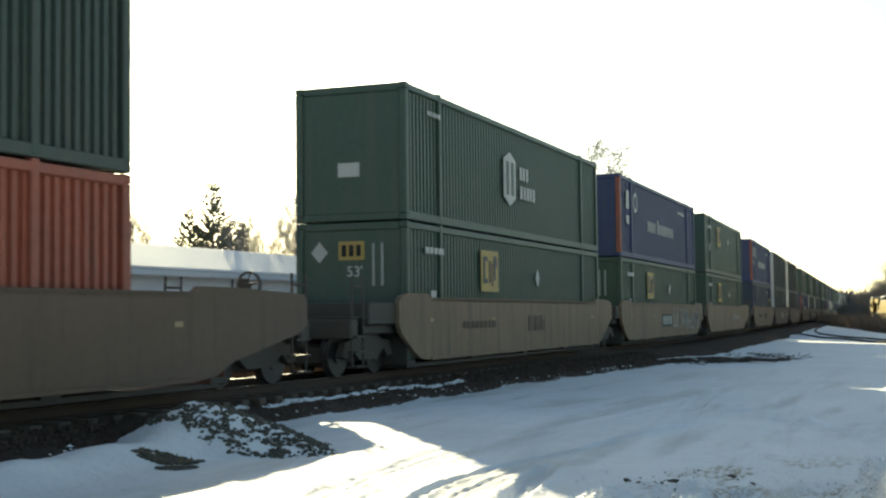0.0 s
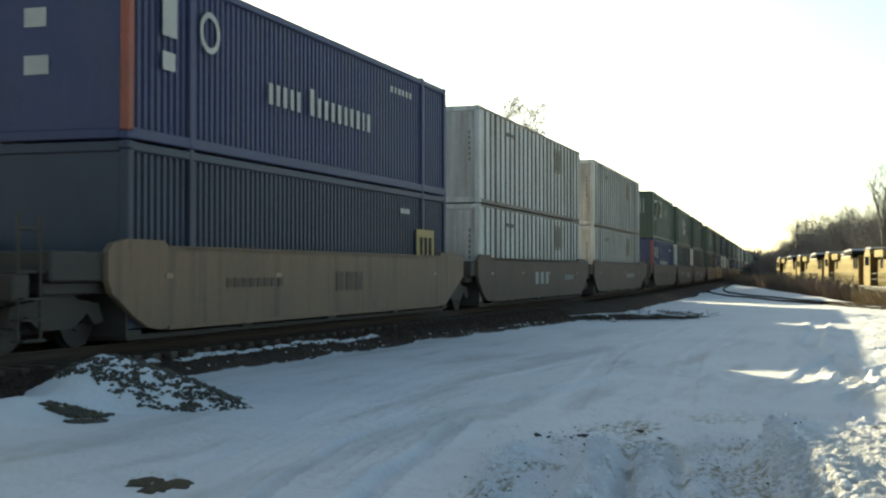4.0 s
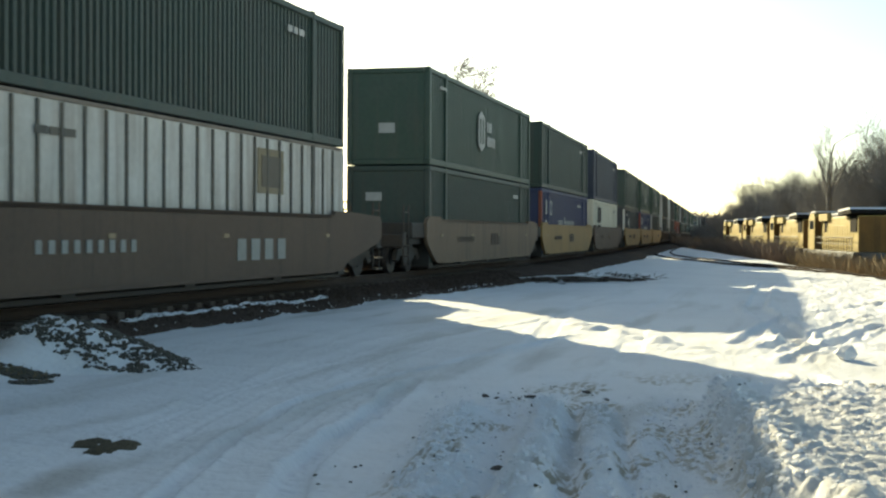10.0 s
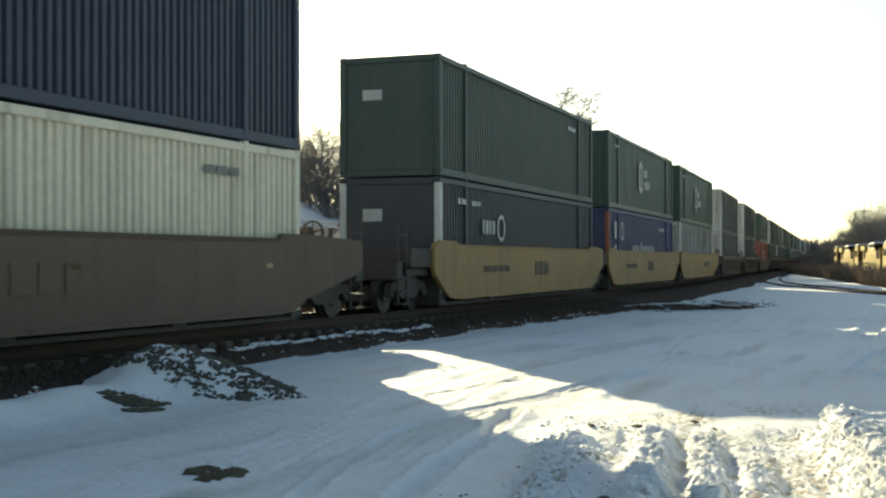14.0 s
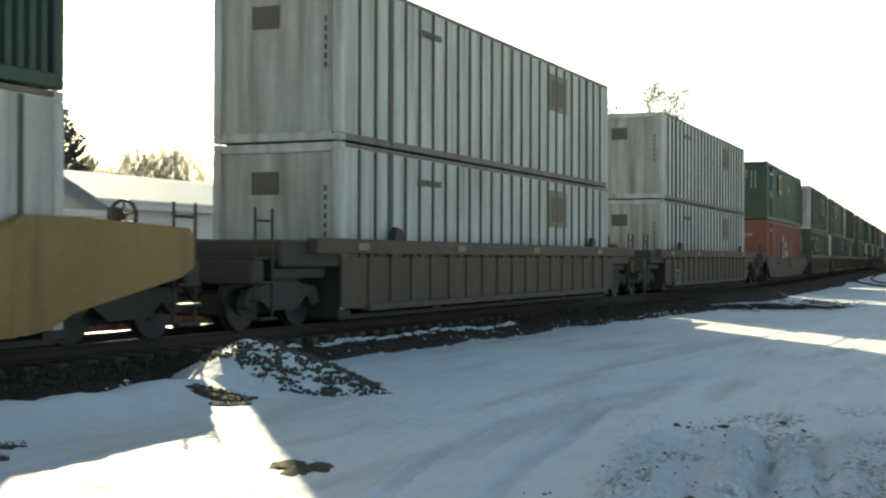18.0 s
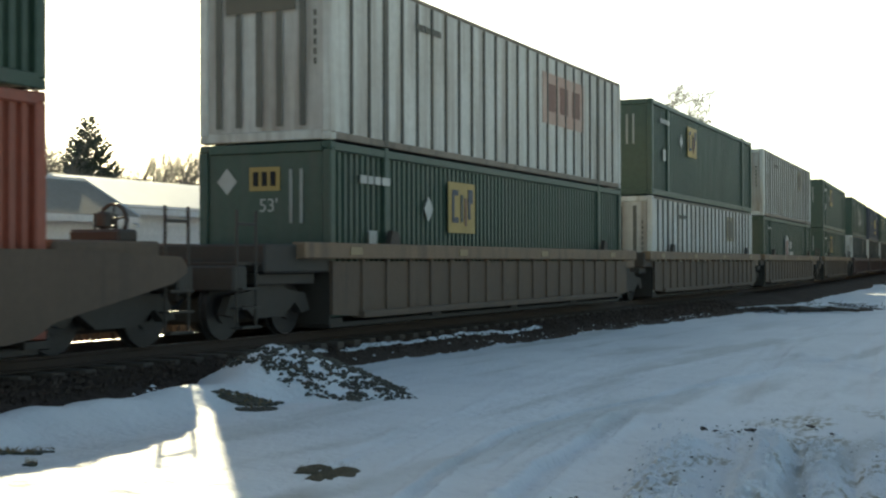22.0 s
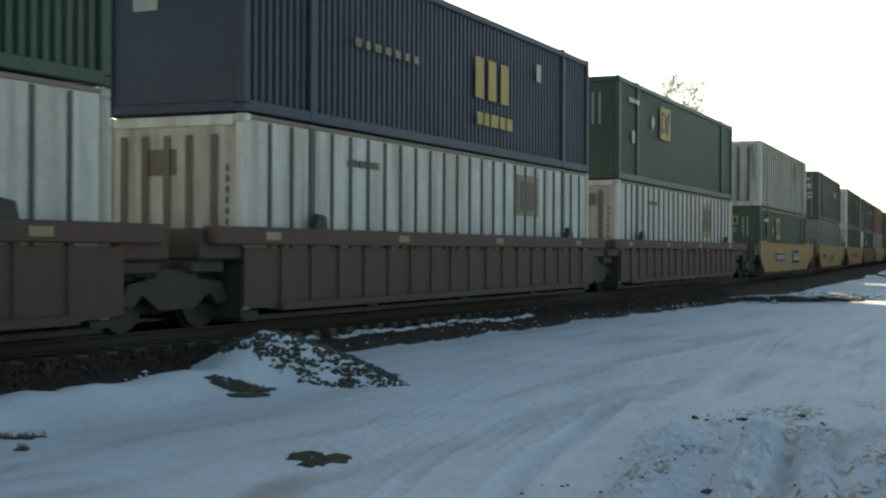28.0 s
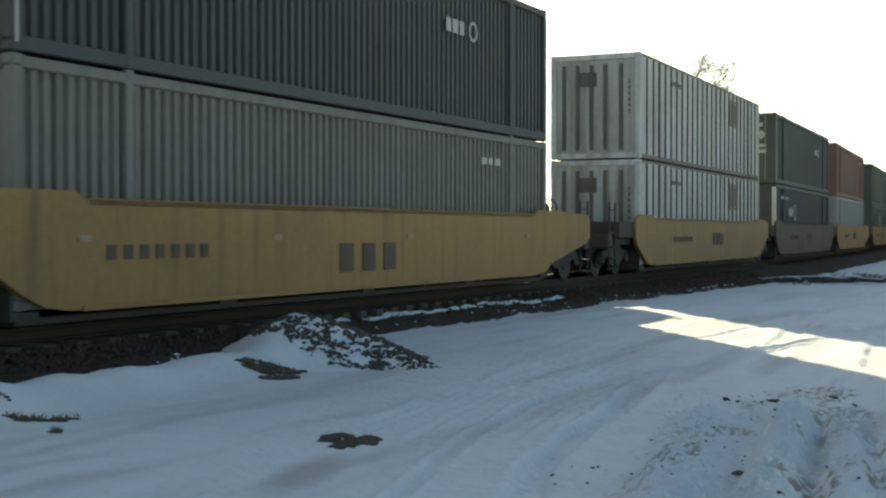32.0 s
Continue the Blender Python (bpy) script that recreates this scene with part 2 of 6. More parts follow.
# ---- mesh tools ----
class Shape:
    """Collects vertices and faces of one part."""

    def __init__(self):
        self.v, self.f = [], []

    def add(self, verts, faces):
        n = len(self.v)
        self.v += [tuple(p) for p in verts]
        self.f += [tuple(n + i for i in f) for f in faces]
        return self

    def box(self, x0, x1, y0, y1, z0, z1, b=0.0):
        """A box, its edges chamfered by b."""
        if b <= 0:
            v = [(x, y, z) for z in (z0, z1) for y in (y0, y1) for x in (x0, x1)]
            return self.add(v, [(0, 2, 3, 1), (4, 5, 7, 6), (0, 1, 5, 4), (2, 6, 7, 3), (0, 4, 6, 2), (1, 3, 7, 5)])
        c, h = ((x0 + x1) / 2, (y0 + y1) / 2, (z0 + z1) / 2), ((x1 - x0) / 2, (y1 - y0) / 2, (z1 - z0) / 2)
        b = min(b, 0.45 * min(h))
        idx, verts, faces = {}, [], []
        for sx in (-1, 1):
            for sy in (-1, 1):
                for sz in (-1, 1):
                    for k in range(3):
                        s, p = (sx, sy, sz), []
                        for a in range(3):
                            p.append(c[a] + s[a] * (h[a] if a == k else h[a] - b))
                        idx[sx, sy, sz, k] = len(verts)
                        verts.append(p)
        def quad(ids):
            q = [Vector(verts[i]) for i in ids]
            n = (q[1] - q[0]).cross(q[2] - q[0])
            faces.append(tuple(ids) if n.dot(sum(q, Vector()) / len(q) - Vector(c)) > 0 else tuple(reversed(ids)))
        for k in range(3):
            i, j = (k + 1) % 3, (k + 2) % 3
            for s in (-1, 1):
                ring = []
                for a, d in ((-1, -1), (1, -1), (1, 1), (-1, 1)):
                    t = [0, 0, 0]
                    t[k], t[i], t[j] = s, a, d
                    ring.append(idx[(*t, k)])
                quad(ring)
            for a in (-1, 1):
                for d in (-1, 1):
                    t0, t1 = [0, 0, 0], [0, 0, 0]
                    t0[i], t0[j], t0[k] = a, d, -1
                    t1[i], t1[j], t1[k] = a, d, 1
                    quad([idx[(*t0, i)], idx[(*t1, i)], idx[(*t1, j)], idx[(*t0, j)]])
        for sx in (-1, 1):
            for sy in (-1, 1):
                for sz in (-1, 1):
                    quad([idx[sx, sy, sz, k] for k in range(3)])
        return self.add(verts, faces)

    def prism(self, outline, y0, y1):
        """An outline of (x, z) points, run from y0 to y1."""
        n = len(outline)
        v = [(x, y0, z) for x, z in outline] + [(x, y1, z) for x, z in outline]
        f = [tuple(range(n)), tuple(range(2 * n - 1, n - 1, -1))] + [(i, n + i, n + (i + 1) % n, (i + 1) % n) for i in range(n)]
        return self.add(v, f)

    def tube(self, a, b, r0, r1=None, n=8, caps=True):
        a, b = Vector(a), Vector(b)
        r1 = r0 if r1 is None else r1
        w = (b - a).normalized()
        u = w.orthogonal().normalized()
        q = w.cross(u)
        ring = [u * math.cos(2 * math.pi * i / n) + q * math.sin(2 * math.pi * i / n) for i in range(n)]
        v = [a + p * r0 for p in ring] + [b + p * r1 for p in ring]
        f = [(i, (i + 1) % n, n + (i + 1) % n, n + i) for i in range(n)]
        if caps:
            f += [tuple(range(n - 1, -1, -1)), tuple(range(n, 2 * n))]
        return self.add(v, f)

    def ring(self, c, r, thick, axis="y", n=16, depth=0.04):
        """A flat hoop round an axis."""
        v, f = [], []
        for i in range(n):
            a = 2 * math.pi * i / n
            for rr, dd in ((r, -depth), (r - thick, -depth), (r - thick, depth), (r, depth)):
                p = (rr * math.cos(a), dd / 2, rr * math.sin(a))
                v.append((c[0] + p[0], c[1] + p[1], c[2] + p[2]) if axis == "y" else (c[0] + p[1], c[1] + p[0], c[2] + p[2]))
        for i in range(n):
            j = (i + 1) % n
            f += [(4 * i + k, 4 * i + (k + 1) % 4, 4 * j + (k + 1) % 4, 4 * j + k) for k in range(4)]
        return self.add(v, f)

    def mesh(self, name, material, smooth=False):
        me = bpy.data.meshes.new(name)
        me.from_pydata(self.v, [], self.f)
        me.materials.append(material)
        if smooth:
            me.polygons.foreach_set("use_smooth", [True] * len(me.polygons))
        me.update()
        return me


def part(name, shape, material, parent, label="", at=None, smooth=False):
    """One mesh under a thing or under a part; shape may be a mesh that others share."""
    me = shape if isinstance(shape, bpy.types.Mesh) else shape.mesh(name, material, smooth)
    ob = new(name, me)
    ob.parent = parent
    if at is not None:
        ob.location = at
    return tagged(ob, label=label) if label else ob


def thing(name, label, category, group="", kind="", at=None):
    ob = tagged(new(name), label, category, group, kind)
    ob.empty_display_size = 0.3
    if at is not None:
        ob.matrix_basis = at
    return ob


def solid(name, shape, material, label, category="", group="", kind="", at=None, smooth=False):
    """A thing or a piece of the setting that is one mesh."""
    ob = tagged(new(name, shape.mesh(name, material, smooth)), label, category, group, kind)
    if at is not None:
        ob.matrix_basis = at
    return ob


def text_mesh(name, words, size, material, thick=0.006):
    """Words as a flat mesh in the xz plane, facing -y, from the built-in font."""
    cu = bpy.data.curves.new(name, "FONT")
    cu.body, cu.size, cu.extrude = words, size, thick
    ob = new(name, cu)
    me = bpy.data.meshes.new_from_object(ob.evaluated_get(bpy.context.evaluated_depsgraph_get()))
    bpy.data.objects.remove(ob)
    me.transform(Matrix.Rotation(radians(90), 4, "X"))
    me.materials.clear()
    me.materials.append(material)
    me.name = name
    return me


# ---- the line of the railway: a wide arc ----
RADIUS, TRACK_Y, RAIL_Z = 1165.0, 12.08, 0.52


STRAIGHT = 88.0  # from here on the line runs straight


def on_track(s, off=0.0):
    """Place and heading (degrees) s metres along the line, off metres to the side away from the eye."""
    a = min(s, STRAIGHT) / RADIUS
    x, y = RADIUS * math.sin(a), TRACK_Y + RADIUS * (1 - math.cos(a))
    rest = max(0.0, s - STRAIGHT)
    return x + rest * math.cos(a) - off * math.sin(a), y + rest * math.sin(a) + off * math.cos(a), math.degrees(a)


# ---- ground: one sheet of snow to the horizon ----
YARD_P, YARD_A = Vector((92.6, -1.65)), radians(9.8)
YARD_D, YARD_N = Vector((math.cos(YARD_A), math.sin(YARD_A))), Vector((math.sin(YARD_A), -math.cos(YARD_A)))


def step(a, b, x):
    t = min(1.0, max(0.0, (x - a) / (b - a)))
    return t * t * (3 - 2 * t)


def rut(x, y, line, half, depth, berm):
    """The furrow of a tyre along a line of points, with raised, crumbling edges."""
    lo, hi = line[-1][0], line[0][0]
    if x < lo - 0.3 or x > hi + 0.3:
        return 0.0
    far = 9.0
    for (ax, ay), (bx, by) in zip(line, line[1:]):
        dx, dy = bx - ax, by - ay
        t = min(1.0, max(0.0, ((x - ax) * dx + (y - ay) * dy) / (dx * dx + dy * dy)))
        far = min(far, math.hypot(x - ax - t * dx, y - ay - t * dy))
    if far > half * 2.6:
        return 0.0
    k = abs(far + 0.18 * half * noise.noise((x * 1.6, y * 1.6, half * 50))) / half
    ends = step(-0.2, 0.6, min(x - lo, hi - x)) * (0.8 + 0.5 * noise.noise((x * 1.1, y * 1.1, half * 90)))
    crumb = 0.85 + 0.4 * noise.noise((x * 2.0, y * 2.0, half * 20)) + 0.7 * noise.noise((x * 10.0, y * 10.0, 3.0))
    return ends * (-depth * (1 - step(0.6, 1.1, k)) * (1 + 0.3 * noise.noise((x * 12.0, y * 12.0, 5.0))) + berm * crumb * step(0.7, 1.25, k) * (1 - step(1.3, 2.3, k)))


RUTS = [
    (((17.6, 5.48), (14.8, 6.0), (13.0, 6.0), (10.7, 5.73), (9.3, 5.47), (8.2, 5.15)), 0.05, 0.026, 0.006),
    (((13.0, 5.65), (11.0, 5.4), (9.0, 4.95)), 0.05, 0.012, 0.006),
    (((16.1, 4.3), (13.9, 4.95), (11.5, 5.0), (9.3, 4.55), (7.1, 3.96), (6.0, 3.6)), 0.08, 0.05, 0.02),
    (((14.0, 4.65), (11.4, 4.62), (9.3, 4.2)), 0.05, 0.016, 0.008),
    (((14.0, 4.5), (12.5, 4.25), (11.4, 4.07), (9.9, 3.86), (8.6, 3.61), (7.4, 3.25), (6.0, 2.8)), 0.13, 0.085, 0.03),
    (((13.0, 2.95), (10.5, 2.5), (8.0, 2.0), (6.5, 1.7)), 0.11, 0.04, 0.0),
    (((13.0, 2.45), (10.5, 2.02), (8.1, 1.59), (6.5, 1.3)), 0.11, 0.04, 0.0),
    (((12.5, 1.97), (10.5, 1.62), (8.3, 1.22), (6.5, 0.9)), 0.09, 0.035, 0.0),
    (((13.2, 1.55), (10.5, 1.04), (8.48, 0.68), (6.5, 0.3)), 0.24, 0.06, 0.0),
    (((24.0, 8.0), (17.0, 7.1), (9.5, 5.6)), 0.12, 0.012, 0.008), (((27.0, 6.5), (18.0, 6.4), (11.0, 5.9)), 0.14, 0.012, 0.01),
    (((25.0, 5.2), (18.0, 5.6), (13.5, 5.2)), 0.14, 0.016, 0.012), (((21.0, 3.8), (17.0, 4.4), (15.5, 4.6)), 0.1, 0.03, 0.03),
    (((38.0, 5.5), (26.0, 5.2), (15.0, 3.6)), 0.2, 0.02, 0.015), (((38.0, 4.0), (26.0, 3.6), (16.0, 2.4)), 0.2, 0.02, 0.015),
    (((25.3, -1.08), (22.0, -0.4), (19.3, 0.22), (17.0, 0.5)), 0.13, 0.05, 0.05), (((28.7, -1.23), (25.0, -0.3), (22.5, 0.14), (19.0, 0.9)), 0.13, 0.05, 0.04),
    (((15.9, 0.3), (14.0, -0.1), (12.4, -0.45)), 0.16, 0.05, 0.06), (((34.0, -1.5), (26.0, 0.9), (20.0, 1.3)), 0.15, 0.05, 0.04),
    (((45.0, 2.0), (30.0, 1.6), (20.0, 0.3)), 0.25, 0.06, 0.05), (((33.0, -1.0), (26.0, -2.0), (19.0, -2.2)), 0.2, 0.06, 0.05),
]


# slope, place at x = 8, half width, height and far end of each windrow
WINDROWS = ((0.235, 2.4, 0.28, 0.1, 11.5), (0.17, 1.81, 0.18, 0.17, 12.1), (0.178, 1.35, 0.15, 0.12, 11.9), (0.155, 1.0, 0.13, 0.08, 10.7))


def clumps(x, y):
    """Broken lumps of ploughed snow, hand-sized and smaller."""
    d = noise.voronoi((x * 8.0 + 0.5 * noise.noise((x * 3, y * 3, 0.0)), y * 8.0, 0.3))[0]
    e = noise.voronoi((x * 13.0, y * 13.0, 0.7))[0]
    big = max(0.0, 0.75 - d[0]) * max(0.0, 0.4 + 1.6 * noise.noise((x * 1.3, y * 1.3, 4.0)))
    return 0.07 * big + 0.04 * max(0.0, 0.75 - e[0])


def ground_z(x, y):
    z = 0.05 * noise.noise((x * 0.13, y * 0.13, 0.0)) + 0.02 * noise.noise((x * 0.6, y * 0.6, 3.0))
    if x * x + y * y > 90000:
        return z * 0.5
    yard = (Vector((x, y)) - YARD_P).dot(YARD_N)
    if x > 25:
        z -= 1.35 * step(-7.0, -3.2, yard) * step(35.0, 60.0, x)
    if 2 < x < 60 and -7 < y < 11:
        # the churned bank of ploughed snow before the eye
        edge = 12.75 + 0.5 * noise.noise((y * 0.9, 1.0, 7.0)) + 0.4 * noise.noise((y * 3.0, 4.0, 7.0))
        churn = 0.7 * step(edge + 0.5, edge - 0.9, x) * step(0.35, -0.35, y - 2.75 - 0.2 * (x - 8.6)) * step(-7.0, -5.0, y)
        side = y - 1.07 - 0.175 * (x - 12.4) + 0.12 * noise.noise((x * 1.6, 0.0, 2.0)) + 0.05 * noise.noise((x * 5.0, 0.0, 6.0))
        bank = step(0.09, -0.12, side) * step(edge + 0.15, edge - 0.25, x)
        churn *= 1 - 0.85 * step(0.02, 0.2, side) * (1 - step(0.55, 0.95, side + 0.15 * noise.noise((x * 1.2, 0.0, 9.0))))  # a smooth wheel track beside the bank
        fade = step(2.0, 4.0, x + 0.4 * noise.noise((y * 1.3, 2.0, 1.0)))  # both thin out towards the eye
        churn, bank = churn * fade, bank * fade
        lumps = noise.fractal((x * 1.5, y * 1.5, 0.0), 0.75, 2.1, 4)
        wide = noise.noise((x * 0.7, y * 0.7, 5.0))
        crumbs = clumps(x, y) + 0.016 * noise.noise((x * 9.0, y * 9.0, 3.0)) + 0.012 * noise.noise((x * 17.0, y * 17.0, 5.0)) if churn > 0 or bank > 0 else 0.0
        z += churn * (0.05 + 0.03 * lumps + 0.03 * wide + 0.8 * crumbs) + bank * (0.24 + 0.015 * lumps + 0.02 * wide + 0.45 * crumbs)
        z += 0.045 * math.exp(-((side + 0.2) / 0.16) ** 2) * bank * (1 + 1.2 * noise.noise((x * 3.0, y * 3.0, 8.0)))
        ridge = math.exp(-((x - edge + 0.2) / 0.22) ** 2) * step(1.7, 1.1, y) * step(-5.0, -3.0, y)
        z += ridge * (0.02 + 0.07 * max(0.0, noise.fractal((x * 3.1, y * 3.1, 2.0), 0.6, 2.0, 4)))
        # heaped windrows of clods left between the wheel tracks
        if 6.0 < x < 13.0 and 0.3 < y < 4.0:
            rough = 0.75 + 0.5 * noise.noise((x * 3.2, y * 3.2, 12.0)) + 0.4 * noise.noise((x * 7.0, y * 7.0, 2.0))
            for slope, at, half, high, far in WINDROWS:
                off = y - at - slope * (x - 8.0) + 0.05 * noise.noise((x * 2.2, at, 15.0))
                if abs(off) < half * 2:
                    tip = far + 0.25 * noise.noise((y * 5.0, at, 3.0))
                    z += high * (1 - step(0.3, 1.5, abs(off) / half)) * step(tip + 0.15, tip - 0.5, x) * (rough + 3.0 * crumbs)
        z += sum(rut(x, y, *r) for r in RUTS)
        if 17.5 < x < 25:
            along = y - 1.8 - 0.56 * (x - 18.5)
            z += 0.12 * math.exp(-((along + 0.25 * noise.noise((x * 1.2, 0.0, 4.0))) / 0.32) ** 2) * step(17.8, 19.0, x) * step(24.5, 22.0, x) * max(0.0, 0.35 + 1.3 * noise.noise((x * 2.3, y * 2.3, 6.0)))
        # the wind-packed flat between bank and railway
        z += 0.016 * noise.fractal((x * 1.6, y * 1.6, 9.0), 0.8, 2.1, 3) + 0.012 * noise.fractal((x * 0.5 + y * 0.1, y * 2.4, 3.0), 0.9, 2.1, 3)
        if x < 15:
            z += 0.007 * noise.noise((x * 5.0, y * 5.0, 1.0)) + 0.005 * noise.noise((x * 11.0, y * 11.0, 2.0))
        if x > 17.0 and y < 2.2:
            z += 0.05 * step(17, 18, x) * step(2.2, 0.4, y) * noise.fractal((x * 0.8, y * 2.2, 4.0), 0.8, 2.1, 4)
    # a low berm of snow against the ballast
    if 0 < x < 14.5 and 7 < y < 11:
        z += 0.30 * math.exp(-((y - 9.25 - 0.1 * noise.noise((x * 0.8, 2.0, 2.0))) / 0.5) ** 2) * step(15.0, 13.0, x) * (0.8 + 0.35 * noise.noise((x * 1.1, 5.0, 0.0)))
    return z


def axis(spans):
    out = []
    for a, b, n in spans:
        out += [a + (b - a) * i / n for i in range(n)]
    return out + [spans[-1][1]]


def sheet(xs, ys):
    n = len(ys)
    v = [(x, y, ground_z(x, y)) for x in xs for y in ys]
    f = [(i * n + j, (i + 1) * n + j, (i + 1) * n + j + 1, i * n + j + 1) for i in range(len(xs) - 1) for j in range(n - 1)]
    return Shape().add(v, f)


GX = axis([(-3000, -300, 12), (-300, -20, 14), (-20, 0, 24), (0, 5.5, 70), (5.5, 13.5, 400), (13.5, 15.5, 50), (15.5, 26.0, 105), (26.0, 60.0, 110), (60, 180, 100), (180, 600, 30), (600, 4500, 20)])
GY = axis([(-3000, -300, 12), (-300, -30, 14), (-30, -6, 30), (-6, -2, 30), (-2, 0, 60), (0, 5.2, 230), (5.2, 6.3, 36), (6.3, 11.5, 64), (11.5, 40, 40), (40, 300, 20), (300, 4000, 14)])
solid("ground", sheet(GX, GY), TRODDEN, "trampled and rutted snow over level ground", "snow", kind="structure", smooth=True)

# ---- ballast bed, sleepers, rails ----
bed = Shape()


def between(table, x):
    """The value at x on a line of (x, value) points."""
    for (x0, y0), (x1, y1) in zip(table, table[1:]):
        if x <= x1:
            return y0 + (y1 - y0) * max(0.0, x - x0) / (x1 - x0)
    return table[-1][1]


def bed_foot(s):
    """How far the near foot of the bed reaches out from the line."""
    return between(((4, 2.3), (14, 2.55), (18, 2.0), (25, 2.25), (33, 2.75), (49, 3.75)), s) + 0.25 * noise.noise((s * 0.4, 1.0, 1.0)) + 0.1 * noise.noise((s * 1.7, 4.0, 0.0))


def bed_z(s, off):
    f = -bed_foot(s)
    z = 0.3 - 0.4 * step(f * 0.55, f, off)
    return z + 0.035 * noise.noise((s * 2.1, off * 2.1, 2.0))


stations = [-60 + i * 5.0 for i in range(12)] + [i * 0.25 for i in range(0, 240)] + [60 + i * 4.0 for i in range(100)]
rows_v = []
LANES = 18
for s in stations:
    f = bed_foot(s)
    for j in range(LANES + 1):
        off = -f + (f + 8.5) * j / LANES
        x, y, _ = on_track(s, off)
        rows_v.append((x, y, bed_z(s, off) if off < 1.5 else 0.3 - 0.06 * step(1.6, 3.0, off) - 0.4 * step(7.0, 8.5, off)))
k = LANES + 1
bed.add(rows_v, [(i * k + j, (i + 1) * k + j, (i + 1) * k + j + 1, i * k + j + 1) for i in range(len(stations) - 1) for j in range(k - 1)])
solid("ballast_bed", bed, BALLAST, "dark crushed-stone bed under the railway with snow along its foot", "ballast", kind="structure", smooth=True)


def rail_shape(points):
    """A rail's flat-footed section along a line of (x, y, z, heading) stations."""
    prof = [(-0.07, 0.0), (0.07, 0.0), (0.07, 0.02), (0.012, 0.035), (0.012, 0.12), (0.036, 0.135), (0.036, 0.17), (-0.036, 0.17), (-0.036, 0.135), (-0.012, 0.12), (-0.012, 0.035), (-0.07, 0.02)]
    sh, n, v = Shape(), 12, []
    for x, y, z, h in points:
        for o, q in prof:
            v.append((x - o * math.sin(h), y + o * math.cos(h), z + q))
    f = [(i * n + j, i * n + (j + 1) % n, (i + 1) * n + (j + 1) % n, (i + 1) * n + j) for i in range(len(points) - 1) for j in range(n)]
    return sh.add(v, f)


railway = thing("railway_track", "main line of worn steel rails on dark sleepers", "railway track", kind="structure")
for off in (-0.753, 0.753):
    pts = []
    for i in range(90):
        s = -60 + i * 5.5
        x, y, h = on_track(s, off)
        pts.append((x, y, RAIL_Z - 0.17, radians(h)))
    part("rail", rail_shape(pts), RUST, railway)
    head = Shape()
    v = []
    for x, y, z, h in pts:
        v += [(x + 0.03 * math.sin(h), y - 0.03 * math.cos(h), RAIL_Z + 0.002), (x - 0.03 * math.sin(h), y + 0.03 * math.cos(h), RAIL_Z + 0.002)]
    head.add(v, [(2 * i, 2 * i + 2, 2 * i + 3, 2 * i + 1) for i in range(len(pts) - 1)])
    part("running_face", head, RAILTOP, railway, "polished running face")
tie_mesh = Shape().box(-0.11, 0.11, -1.3, 1.3, 0.0, 0.16, 0.015).mesh("sleeper", TIE)
for i in range(90):
    x, y, h = on_track(4 + i * 0.56)
    ob = part("sleeper", tie_mesh, TIE, railway)
    ob.matrix_basis = pose(x, y, RAIL_Z - 0.325 + 0.01 * noise.noise((i * 0.7, 0, 0)), 0, 0, h)

# loose stones over the near shoulder of the bed
rng = random.Random(77)
CUBE = [(-1, -1, -1), (1, -1, -1), (1, 1, -1), (-1, 1, -1), (-1, -1, 1), (1, -1, 1), (1, 1, 1), (-1, 1, 1)]
SIDES = [(0, 3, 2, 1), (4, 5, 6, 7), (0, 1, 5, 4), (1, 2, 6, 5), (2, 3, 7, 6), (3, 0, 4, 7)]
loose = Shape()
for _ in range(9000):
    s = 5.0 + 40.0 * rng.random() ** 1.4
    f = bed_foot(s)
    off = -rng.uniform(0.85, 0.88 * f)
    x, y, _ = on_track(s, off)
    r, a = rng.uniform(0.012, 0.032), rng.uniform(0, 6.28)
    z = bed_z(s, off)
    c, d = math.cos(a), math.sin(a)
    v = [(p[0] * r * rng.uniform(0.5, 1.1), p[1] * r * rng.uniform(0.5, 1.1), p[2] * r * rng.uniform(0.4, 0.9)) for p in CUBE]
    loose.add([(x + c * p[0] - d * p[1], y + d * p[0] + c * p[1], z + p[2] + 0.3 * r) for p in v], SIDES)
solid("ballast_stones", loose, BALLAST, "loose crushed stones on the railway's shoulder", "ballast", kind="stuff")

# the spur that curves off to the yard
SPUR = [(28.0, -10.2), (40.0, -6.4), (53.7, -2.1), (61.0, 0.3), (68.0, 2.85), (77.4, 6.1), (86.7, 9.0), (97.0, 11.5), (113.0, 13.9), (135.0, 16.0), (177.0, 19.5)]
SPUR = [(a[0] + (b[0] - a[0]) * k / 6, a[1] + (b[1] - a[1]) * k / 6) for a, b in zip(SPUR, SPUR[1:]) for k in range(6)] + [SPUR[-1]]
spur = thing("spur_track", "low rusty siding rails half sunk in snow", "railway track", kind="structure")
for off in (-0.72, 0.72):
    pts = []
    for i in range(len(SPUR)):
        a, b = SPUR[max(0, i - 1)], SPUR[min(len(SPUR) - 1, i + 1)]
        h = math.atan2(b[1] - a[1], b[0] - a[0])
        x, y = SPUR[i][0] - off * math.sin(h), SPUR[i][1] + off * math.cos(h)
        pts.append((x, y, ground_z(x, y) - 0.07, h))
    part("rail", rail_shape(pts), OLDRAIL, spur)

